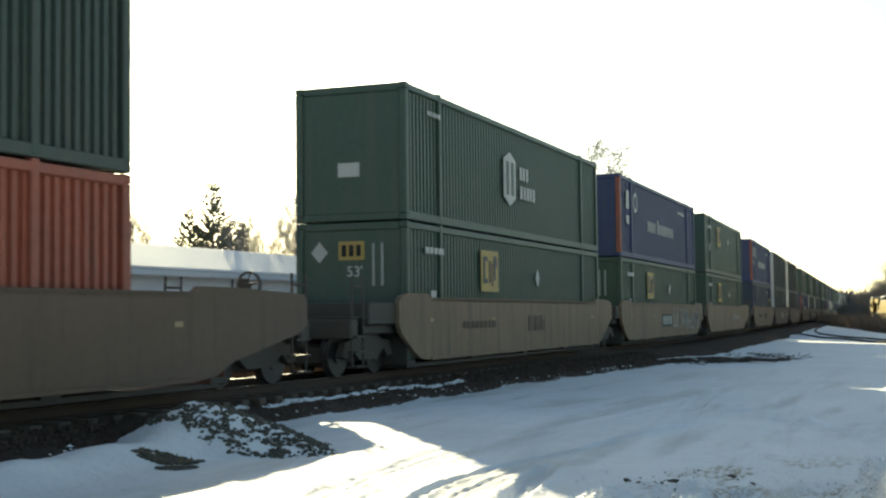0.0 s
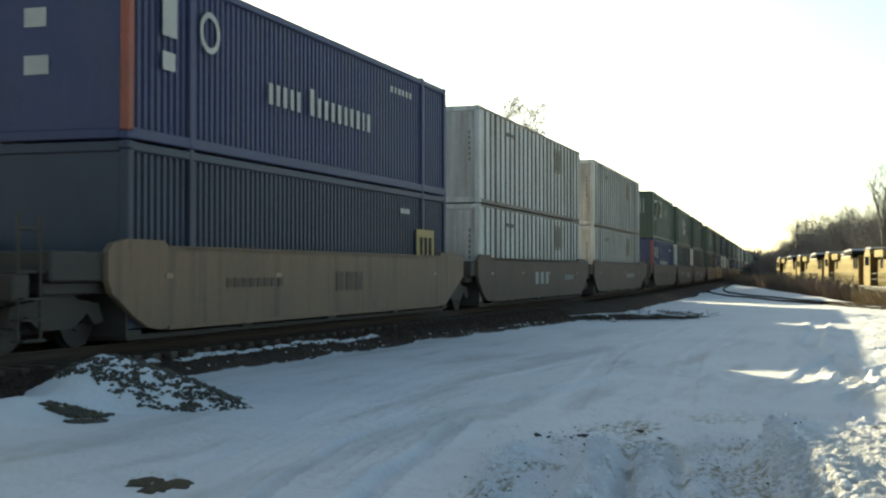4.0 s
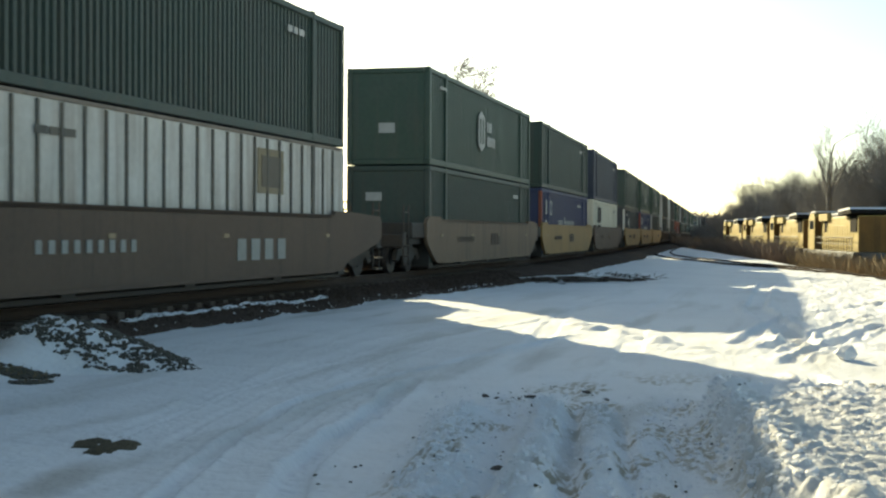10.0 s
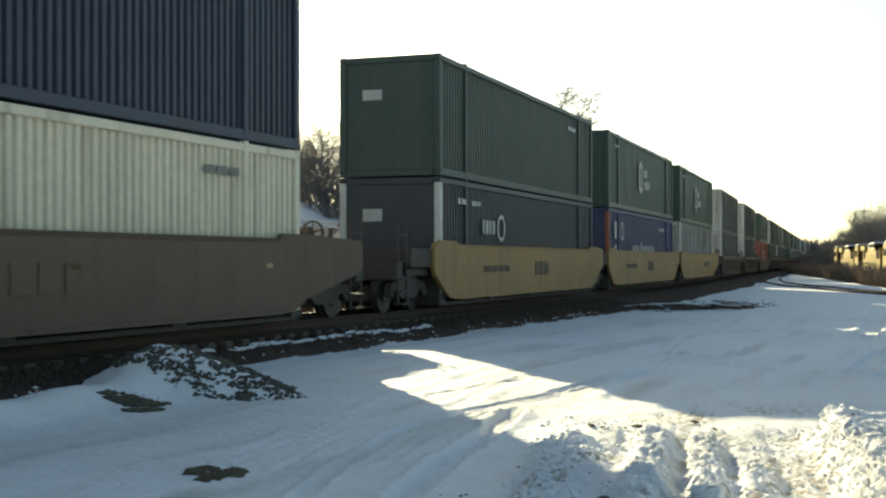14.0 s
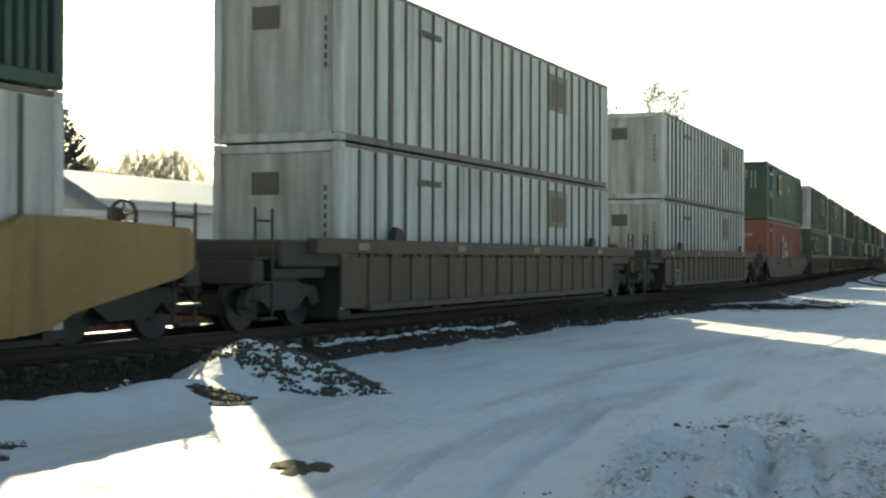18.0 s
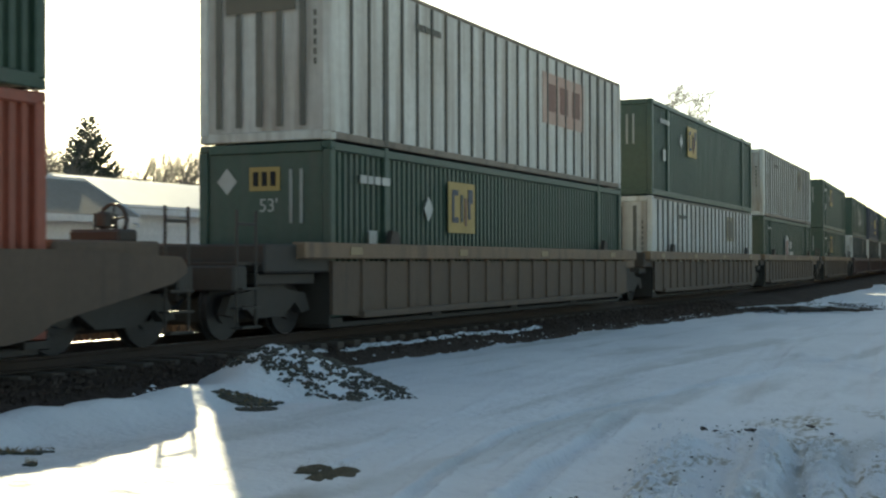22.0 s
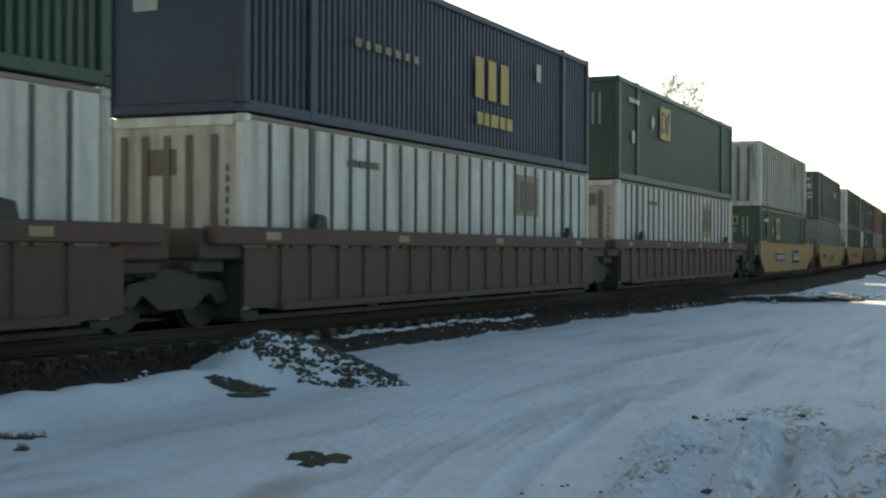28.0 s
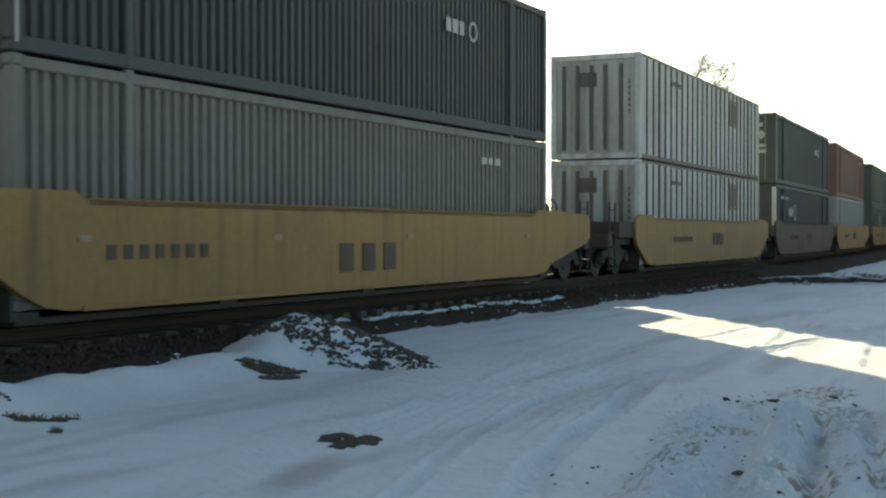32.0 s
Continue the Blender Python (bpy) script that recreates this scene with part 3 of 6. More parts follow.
# brown grass on the slope down to the yard
verge = Shape()
v = []
for i in range(81):
    for j in range(13):
        w, q = -75 + 2.6 * i, -5.5 + 11.6 * j / 12 + (0.7 * noise.noise((i * 0.5, 0.0, 3.0)) if j == 0 else 0.0)
        p = YARD_P + YARD_D * w + YARD_N * q
        v.append((p.x, p.y, ground_z(p.x, p.y) + (0.03 if 0 < j < 12 else -0.05) + 0.06 * noise.noise((p.x * 0.7, p.y * 0.7, 1.0))))
verge.add(v, [(i * 13 + j, i * 13 + j + 1, (i + 1) * 13 + j + 1, (i + 1) * 13 + j) for i in range(80) for j in range(12)])
solid("grass_verge", verge, GRASS, "slope of dead brown grass between snow and yard", "grass", kind="structure", smooth=True)


# ---- containers ----
CL, CW, CH = 16.15, 2.59, 2.9
HX, HY = CL / 2, CW / 2


def corrugated(length, height, pitch=0.2, depth=0.06):
    """An upright sheet in the xz plane whose folds stand out towards -y."""
    n = max(1, round(length / pitch))
    p = length / n
    xs = []
    for i in range(n):
        x = -length / 2 + i * p
        xs += [(x, 0.0), (x + 0.45 * p, 0.0), (x + 0.52 * p, depth), (x + 0.92 * p, depth)]
    xs.append((length / 2, 0.0))
    v = [(x, y, z) for x, y in xs for z in (0.0, height)]
    return Shape().add(v, [(2 * i, 2 * i + 2, 2 * i + 3, 2 * i + 1) for i in range(len(xs) - 1)])


MESHES = {}


def shared(key, make, material):
    if key not in MESHES:
        MESHES[key] = make().mesh(key[0], material)
    return MESHES[key]


def rect(x0, x1, z0, z1, thick=0.012, y=0.0):
    return Shape().box(x0, x1, y - thick, y, z0, z1)


def on_side(root, name, x0, x1, z0, z1, material, label="", lift=0.0):
    """A painted field on the side that faces the eye; x from the near end, z from the floor."""
    return part(name, rect(x0 - HX, x1 - HX, z0, z1), material, root, label, at=(0, -HY - 0.004 - lift, 0))


def on_end(root, name, y0, y1, z0, z1, material, label="", lift=0.0):
    return part(name, Shape().box(-0.012, 0.0, y0, y1, z0, z1), material, root, label, at=(-HX - 0.006 - lift, 0, 0))


def bars(root, x, z, widths, h, material, name="lettering_bar", gap=0.09):
    """Plain bars in place of lettering."""
    for w in widths:
        on_side(root, name, x, x + w, z, z + h, material)
        x += w + gap


def container(color, style, label, post=None, doors=False):
    """style: 'fold' (folded steel), 'ribbed' (flat panels with outer posts) or 'smooth'."""
    root = thing("shipping_container", label, "container", "containers on the train")
    m = PAINT[color]
    pm = PAINT[post] if post else m
    for side in (-1, 1):
        turn = pose(0, side * HY, 0, 0, 0, 0 if side < 0 else 180)
        if style == "fold":
            ob = part("side_panel", shared(("side_panel", color, "fold"), lambda: corrugated(CL - 0.3, CH - 0.3), m), m, root)
            ob.matrix_basis = turn @ pose(0, 0.056, 0.16)
        else:
            ob = part("side_panel", shared(("side_panel", color, "flat"), lambda: Shape().box(-HX + 0.1, HX - 0.1, 0, 0.05, 0, CH - (0.16 if style == "ribbed" else 0.3)), m), m, root)
            ob.matrix_basis = turn @ pose(0, 0.035, 0.09 if style == "ribbed" else 0.16)
        if style == "ribbed":
            part("top_rail", shared(("top_rail", "ribbed"), lambda: Shape().box(-HX + 0.02, HX - 0.02, -0.045, 0.045, -0.035, 0.035, 0.012), OLDTRIM), OLDTRIM, root, "grimy brown edge rail", at=(0, side * (HY - 0.05), CH - 0.045))
            part("bottom_rail", shared(("bottom_rail", "ribbed"), lambda: Shape().box(-HX + 0.02, HX - 0.02, -0.045, 0.045, -0.06, 0.06, 0.012), OLDTRIM), OLDTRIM, root, "grimy brown edge rail", at=(0, side * (HY - 0.05), 0.075))
        else:
            part("top_rail", shared(("top_rail", color), lambda: Shape().box(-HX + 0.12, HX - 0.12, -0.05, 0.05, -0.07, 0.07, 0.015), m), m, root, at=(0, side * (HY - 0.05), CH - 0.09))
            part("bottom_rail", shared(("bottom_rail", color), lambda: Shape().box(-HX + 0.12, HX - 0.12, -0.05, 0.05, -0.09, 0.09, 0.015), m), m, root, at=(0, side * (HY - 0.05), 0.1))
        for end in (-1, 1):
            near = end < 0 and (side < 0 or post == "white")
            part("corner_post", shared(("corner_post", color, post if near else None), lambda: Shape().box(-0.09, 0.09, -0.08, 0.08, 0.0, CH - 0.26, 0.02), pm if near else m), m, root, at=(end * (HX - 0.09), side * (HY - 0.08), 0.13))
            for z in (0.0, CH - 0.13):
                part("corner_casting", shared(("corner_casting", color), lambda: Shape().box(-0.1, 0.1, -0.09, 0.09, 0.0, 0.13, 0.02), m), m, root, at=(end * (HX - 0.1), side * (HY - 0.09), z))
            if style != "smooth":
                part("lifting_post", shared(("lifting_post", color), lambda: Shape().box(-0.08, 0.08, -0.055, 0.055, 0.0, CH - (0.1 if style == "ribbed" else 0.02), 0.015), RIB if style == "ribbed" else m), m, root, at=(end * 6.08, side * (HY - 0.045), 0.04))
    part("roof", shared(("roof", color), lambda: Shape().box(-HX + 0.1, HX - 0.1, -HY + 0.06, HY - 0.06, -0.03, 0.03), m), m, root, at=(0, 0, CH - 0.05))
    part("floor", shared(("floor", "all"), lambda: Shape().box(-HX + 0.1, HX - 0.1, -HY + 0.06, HY - 0.06, -0.06, 0.06), STEEL), STEEL, root, at=(0, 0, 0.1))
    for end in (-1, 1):
        part("end_panel", shared(("end_panel", color, "flat"), lambda: Shape().box(-0.03, 0.03, -HY + 0.12, HY - 0.12, 0.05, CH - 0.05), GRIME if style == "ribbed" else m), m, root, at=(end * (HX - 0.09), 0, 0))
        part("end_sill", shared(("end_sill", color), lambda: Shape().box(-0.06, 0.06, -HY + 0.18, HY - 0.18, -0.08, 0.08, 0.015), m), m, root, at=(end * (HX - 0.07), 0, 0.09))
        part("end_header", shared(("end_header", color), lambda: Shape().box(-0.06, 0.06, -HY + 0.18, HY - 0.18, -0.08, 0.08, 0.015), m), m, root, at=(end * (HX - 0.07), 0, CH - 0.09))
    if style == "ribbed":
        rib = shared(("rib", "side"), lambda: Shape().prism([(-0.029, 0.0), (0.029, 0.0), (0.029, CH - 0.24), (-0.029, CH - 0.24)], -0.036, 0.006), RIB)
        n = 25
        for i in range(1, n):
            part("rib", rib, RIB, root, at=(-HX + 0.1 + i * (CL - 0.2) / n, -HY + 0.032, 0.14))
        for i in range(6):
            on_end(root, "lettering_bar", -1.0, -0.95, 1.25 + i * 0.16, 1.35 + i * 0.16, RIB, lift=-0.058)
    if doors:
        for side in (-1, 1):
            for o in (0.32, 0.86):
                part("locking_bar", shared(("locking_bar",), lambda: Shape().tube((0, 0, 0.15), (0, 0, CH - 0.15), 0.016, n=6), PAINT["grey"]), PAINT["grey"], root, "pale door locking bar", at=(-HX + 0.02, side * o, 0))
            part("door_seam", shared(("door_seam",), lambda: Shape().box(-0.01, 0, -0.03, 0.03, 0.2, CH - 0.2), BLACK), BLACK, root, at=(-HX + 0.058, side * 0.06, 0))
    return root


def hexagon(root, x, z, w, h, material, lift=0.0):
    a, b = w / 2, h / 2
    o = [(x - HX - a, z - b * 0.7), (x - HX, z - b), (x - HX + a, z - b * 0.7), (x - HX + a, z + b * 0.7), (x - HX, z + b), (x - HX - a, z + b * 0.7)]
    return part("emblem", Shape().prism(o, -0.012, 0.0), material, root, "plain six-sided emblem", at=(0, -HY - 0.004 - lift, 0))


def diamond(root, x, z, r, material):
    o = [(x - HX - r, z), (x - HX, z - r * 1.2), (x - HX + r, z), (x - HX, z + r * 1.2)]
    return part("diamond_placard", Shape().prism(o, -0.012, 0.0), material, root, "pale diamond placard", at=(0, -HY - 0.004, 0))


def six_sided(color, inner):
    """Six-sided emblem with two short rows of lettering."""
    def marks(c):
        o = -0.3 if color == "orange" else 0.0
        hexagon(c, 6.95 + o, 1.5, 1.0, 1.4, SIGNWHITE)
        for x in (6.66 + o, 7.06 + o):
            on_side(c, "emblem_bar", x, x + 0.18, 1.07, 1.93, PAINT[inner], lift=0.014)
        bars(c, 7.8 + o, 1.55, (0.17, 0.19, 0.17), 0.34, SIGNWHITE, gap=0.1)
        bars(c, 7.85 + o, 1.05, (0.19, 0.15, 0.19, 0.17, 0.17), 0.34, SIGNWHITE, gap=0.1)
        bars(c, 1.2, 2.35, (0.12, 0.1, 0.12, 0.1, 0.12), 0.1, SIGNWHITE, gap=0.05)
        if color == "orange":
            part("ring_emblem", Shape().ring((0, 0.38, 2.15), 0.24, 0.07, axis="x", n=6, depth=0.012), SIGNWHITE, c, "pale six-sided outline emblem", at=(-HX + 0.05, 0, 0))
            on_end(c, "emblem_bar", 0.35, 0.41, 2.0, 2.3, SIGNWHITE, lift=-0.055)
            for i in range(4):
                on_end(c, "lettering_bar", -0.1 - i * 0.15, 0.01 - i * 0.15, 2.08, 2.2, SIGNWHITE, lift=-0.055)
        else:
            on_end(c, "end_placard", -0.2, 0.3, 0.95, 1.25, SIGNWHITE, lift=-0.055)
    return marks


END_53 = text_mesh("length_mark", "53'", 0.32, SIGNWHITE)


def panel_beside(c):
    panel_marks(c, 3.7)


def panel_marks(c, diamond_x=9.3):
    """A yellow square with dark blocks and a pale diamond."""
    on_side(c, "yellow_panel", 4.6, 5.9, 1.48, 2.48, SIGNYELLOW, "yellow square emblem panel")
    for x0, x1, z0, z1, m in ((0.15, 0.26, 0.2, 0.85, "navy"), (0.26, 0.45, 0.74, 0.85, "navy"), (0.26, 0.45, 0.2, 0.31, "navy"), (0.57, 0.68, 0.22, 0.76, "charcoal"), (0.77, 0.86, 0.14, 0.7, "faded_red"), (0.94, 1.05, 0.28, 0.88, "navy"), (1.05, 1.17, 0.6, 0.88, "navy")):
        on_side(c, "emblem_bar", 4.6 + x0, 4.6 + x1, 1.48 + z0, 1.48 + z1, PAINT[m], lift=0.014)
    diamond(c, diamond_x, 1.9, 0.2, SIGNWHITE)
    bars(c, 1.0, 2.25, (0.22, 0.18, 0.22, 0.3), 0.14, SIGNWHITE, gap=0.06)
    on_side(c, "small_placard", 1.3, 1.6, 1.1, 1.45, SIGNWHITE)
    on_end(c, "yellow_panel", -0.3, 0.3, 2.1, 2.5, SIGNYELLOW, lift=-0.055)
    for i in range(3):
        on_end(c, "emblem_bar", -0.22 + i * 0.17, -0.12 + i * 0.17, 2.18, 2.42, BLACK, lift=-0.043)
    on_end(c, "end_placard", 0.3, 0.75, 0.55, 0.85, SIGNWHITE, lift=-0.055)
    for y in (-0.5, -0.7):
        on_end(c, "end_bar", y - 0.04, y + 0.02, 1.55, 2.45, PAINT["grey"], lift=-0.055)
    part("diamond_placard", Shape().add([(0, 0.75, 2.05), (0, 0.55, 2.27), (0, 0.75, 2.5), (0, 0.95, 2.27), (-0.01, 0.75, 2.05), (-0.01, 0.55, 2.27), (-0.01, 0.75, 2.5), (-0.01, 0.95, 2.27)], [(0, 1, 2, 3), (4, 7, 6, 5), (0, 4, 5, 1), (1, 5, 6, 2), (2, 6, 7, 3), (3, 7, 4, 0)]), SIGNWHITE, c, "pale diamond placard", at=(-HX + 0.05, 0, 0))
    ob = part("length_mark", END_53, SIGNWHITE, c)
    ob.matrix_basis = pose(-HX + 0.05, 0.12, 1.75, 0, 0, -90)


def stack_blue(c):
    on_side(c, "lettering_bar", 6.9, 7.1, 1.13, 1.68, SIGNWHITE)
    bars(c, 7.3, 1.13, (0.15, 0.17, 0.17, 0.17, 0.15, 0.17, 0.17, 0.09, 0.17), 0.4, SIGNWHITE, gap=0.2)
    bars(c, 4.95, 1.13, (0.17, 0.14, 0.17, 0.14, 0.15), 0.4, SIGNWHITE, gap=0.17)
    part("ring_emblem", Shape().ring((2.6 - HX, 0, 2.05), 0.36, 0.1, depth=0.012), SIGNWHITE, c, "pale ring emblem", at=(0, -HY - 0.01, 0))
    bars(c, 11.7, 2.25, (0.14, 0.12, 0.14, 0.12, 0.14, 0.12), 0.14, SIGNWHITE, gap=0.14)
    ob = part("length_mark", END_53, SIGNWHITE, c)
    ob.matrix_basis = pose(-HX + 0.05, 0.2, 2.3, 0, 0, -90)
    on_side(c, "small_placard", 1.0, 1.45, 1.75, 2.4, SIGNWHITE)
    on_side(c, "small_placard", 1.0, 1.4, 1.2, 1.5, SIGNWHITE)
    on_end(c, "end_placard", 0.2, 0.6, 1.8, 2.1, SIGNWHITE, lift=-0.055)
    on_end(c, "end_placard", 0.15, 0.6, 1.05, 1.35, SIGNWHITE, lift=-0.055)


def white_marks(c):
    on_side(c, "gold_panel", 11.1, 12.45, 1.68, 2.6, DULLGOLD, "weathered dull gold square panel", lift=-0.03)
    on_side(c, "dark_field", 11.28, 12.28, 1.81, 2.45, PLACARD, "dark worn field of the panel", lift=-0.018)
    bars(c, 3.2, 2.3, (0.3, 0.25, 0.4), 0.12, RIB, gap=0.06)
    on_end(c, "dark_panel", -0.05, 0.5, 2.0, 2.4, PLACARD, "weathered dark square panel", lift=-0.055)


def square_marks(c):
    """White sides with a weathered orange square round dark blocks, and posts on the end."""
    bars(c, 3.2, 2.3, (0.3, 0.25, 0.4), 0.12, RIB, gap=0.06)
    for y in (-0.75, -0.3, 0.1, 0.5, 0.9):
        on_end(c, "end_post", y - 0.055, y + 0.055, 0.25, 2.6, RIB, lift=-0.03)
    on_end(c, "stained_panel", -0.62, 0.75, 2.18, 2.52, PLACARD, "faded brownish stained panel", lift=-0.02)
    on_side(c, "square_panel", 10.8, 12.4, 1.4, 2.6, SQUARE, "weathered orange square panel", lift=-0.03)
    for i in range(3):
        on_side(c, "emblem_bar", 11.05 + i * 0.42, 11.3 + i * 0.42, 1.62, 2.38, (PAINT["navy"], RIB, PAINT["brown"])[i], lift=-0.018)


def red_marks(c):
    """White sides with a wide faded red panel, and posts on the end."""
    bars(c, 3.2, 2.3, (0.3, 0.25, 0.4), 0.12, RIB, gap=0.06)
    for y in (-0.75, -0.3, 0.1, 0.5, 0.9):
        on_end(c, "end_post", y - 0.055, y + 0.055, 0.25, 2.6, RIB, lift=-0.03)
    on_end(c, "stained_panel", -0.62, 0.75, 2.18, 2.52, PLACARD, "faded brownish stained panel", lift=-0.02)
    on_side(c, "red_panel", 10.0, 13.0, 1.25, 2.45, PALERED, "wide faded red panel", lift=-0.03)
    for x in (10.3, 11.2, 12.1):
        on_side(c, "emblem_bar", x, x + 0.55, 1.55, 2.2, PAINT["faded_red"], lift=-0.018)


def yellow_marks(c):
    bars(c, 8.6, 1.15, (0.44, 0.44, 0.44), 0.85, SIGNYELLOW, gap=0.26)
    bars(c, 8.7, 0.6, (0.3, 0.25, 0.4, 0.3, 0.35), 0.26, SIGNYELLOW, gap=0.1)
    bars(c, 3.4, 1.45, (0.2, 0.15, 0.24, 0.2, 0.22, 0.2, 0.2), 0.14, DULLGOLD, gap=0.18)
    on_side(c, "small_placard", 12.2, 12.5, 1.9, 2.3, SIGNWHITE)
    on_end(c, "end_placard", 0.3, 0.75, 1.6, 1.9, SIGNWHITE, lift=-0.055)


def dark_marks(c):
    bars(c, 2.3, 1.55, (0.48, 0.5, 0.48), 0.95, BLACK, gap=0.32)
    for i in range(3):
        on_end(c, "lettering_bar", 0.62 - i * 0.5, 0.92 - i * 0.5, 1.45, 2.15, BLACK, lift=-0.055)
    bars(c, 2.5, 1.22, (0.3, 0.28, 0.3, 0.26, 0.3), 0.2, BLACK, gap=0.06)
    bars(c, 12.8, 2.3, (0.3, 0.3, 0.3), 0.14, PAINT["dull_grey"])


def ring_marks(c):
    bars(c, 3.3, 1.6, (0.14, 0.2, 0.16, 0.16), 0.36, SIGNWHITE, gap=0.12)
    bars(c, 2.4, 2.3, (0.14, 0.12, 0.14, 0.12), 0.12, SIGNWHITE, gap=0.06)
    part("ring_emblem", Shape().ring((4.95 - HX, 0, 1.78), 0.36, 0.09, depth=0.012), SIGNWHITE, c, "pale ring emblem", at=(0, -HY - 0.01, 0))
    bars(c, 1.3, 2.3, (0.2, 0.3), 0.14, SIGNWHITE)
    on_end(c, "end_placard", 0.2, 0.7, 1.85, 2.15, SIGNWHITE, lift=-0.055)
    on_end(c, "end_placard", -0.75, -0.35, 0.9, 1.2, SIGNWHITE, lift=-0.055)


def door_marks(c):
    on_side(c, "edge_strip", 0.02, 0.07, 0.1, 2.8, SIGNWHITE, "thin pale edge strip", lift=0.012)
    bars(c, 11.0, 1.75, (0.2, 0.24, 0.2), 0.26, SIGNWHITE, gap=0.07)
    part("ring_emblem", Shape().ring((12.2 - HX, 0, 1.88), 0.2, 0.06, depth=0.012), SIGNWHITE, c, "pale ring emblem", at=(0, -HY - 0.01, 0))
    on_end(c, "end_placard", -0.9, -0.55, 1.5, 1.62, SIGNWHITE, lift=-0.055)
    on_end(c, "end_placard", -0.9, -0.6, 1.25, 1.4, SIGNWHITE, lift=-0.055)
    on_end(c, "end_placard", 0.2, 0.7, 2.3, 2.42, SIGNWHITE, lift=-0.055)
    on_end(c, "end_placard", -0.75, -0.4, 2.35, 2.5, SIGNWHITE, lift=-0.055)
    part("diamond_placard", Shape().add([(0, -0.7, 1.8), (0, -0.87, 2.0), (0, -0.7, 2.2), (0, -0.53, 2.0), (-0.01, -0.7, 1.8), (-0.01, -0.87, 2.0), (-0.01, -0.7, 2.2), (-0.01, -0.53, 2.0)], [(0, 1, 2, 3), (4, 7, 6, 5), (0, 4, 5, 1), (1, 5, 6, 2), (2, 6, 7, 3), (3, 7, 4, 0)]), SIGNWHITE, c, "pale diamond placard", at=(-HX + 0.05, 0, 0))


def square_beside_end(c):
    """A yellow square low beside the far end."""
    on_side(c, "yellow_panel", 13.6, 15.0, 0.95, 1.95, SIGNYELLOW, "yellow square emblem panel")
    for i in range(3):
        on_side(c, "emblem_bar", 13.85 + i * 0.36, 14.05 + i * 0.36, 1.15, 1.75, BLACK, lift=0.014)
    bars(c, 12.4, 2.3, (0.2, 0.15, 0.2), 0.12, SIGNWHITE, gap=0.06)


def post_marks(c):
    """White sides with a dark gold panel, and upright posts on the end."""
    white_marks(c)
    for y in (-0.75, -0.3, 0.1, 0.5, 0.9):
        on_end(c, "end_post", y - 0.055, y + 0.055, 0.25, 2.6, RIB, lift=-0.03)


def plain_marks(c):
    bars(c, 12.6, 2.25, (0.25, 0.2, 0.3), 0.14, SIGNWHITE)
    on_end(c, "end_placard", 0.2, 0.7, 1.85, 2.1, SIGNWHITE, lift=-0.055)


KINDS = {
    "hex": ("green", "fold", "dark green folded-steel container with a pale six-sided emblem", None, False, six_sided("green", "green")),
    "hex_red": ("green", "fold", "dark green container with a pale six-sided emblem barred in red", None, False, six_sided("green", "orange")),
    "panel": ("green", "fold", "dark green folded-steel container with a yellow square panel", None, False, panel_marks),
    "panel_beside": ("green", "fold", "dark green container with a pale diamond beside a yellow panel", None, False, panel_beside),
    "green": ("dark_green", "fold", "dull dark green folded-steel container", None, False, plain_marks),
    "blue": ("blue", "fold", "deep blue folded-steel container with an orange corner post", "orange", False, stack_blue),
    "navy_yellow": ("navy", "fold", "navy folded-steel container with yellow block marks", None, False, yellow_marks),
    "navy": ("slate", "fold", "slate-blue container with pale end posts and ring emblem", "white", False, ring_marks),
    "navy_doors": ("charcoal", "fold", "charcoal container with pale locking bars on its doors", None, True, door_marks),
    "dark": ("navy", "fold", "dark weathered folded-steel container", None, False, plain_marks),
    "white": ("white", "ribbed", "white ribbed container streaked with rust and grime", None, False, white_marks),
    "white_posts": ("white", "ribbed", "white ribbed container with dark posts across its end", None, False, post_marks),
    "navy_square": ("navy", "fold", "navy folded-steel container with a small yellow square", None, False, square_beside_end),
    "white_red": ("white", "ribbed", "white ribbed container with a wide faded red panel", None, False, red_marks),
    "white_square": ("white", "ribbed", "white ribbed container with a weathered orange square panel", None, False, square_marks),
    "grey": ("grey", "fold", "pale grey folded-steel container", None, False, plain_marks),
    "dull": ("dull_grey", "fold", "dull grimy grey folded-steel container", None, False, plain_marks),
    "cream": ("cream", "fold", "cream folded-steel container with big black block marks", None, False, dark_marks),
    "faded": ("faded_red", "fold", "faded brick-red folded-steel container", None, False, plain_marks),
    "orange": ("orange", "fold", "orange-red folded-steel container with a pale emblem", None, False, six_sided("orange", "orange")),
}
MADE = {}


def make_container(kind):
    if kind in MADE:
        return copy_thing(MADE[kind], Matrix())
    color, style, label, post, doors, marks = KINDS[kind]
    c = container(color, style, label, post, doors)
    marks(c)
    MADE[kind] = c
    return c


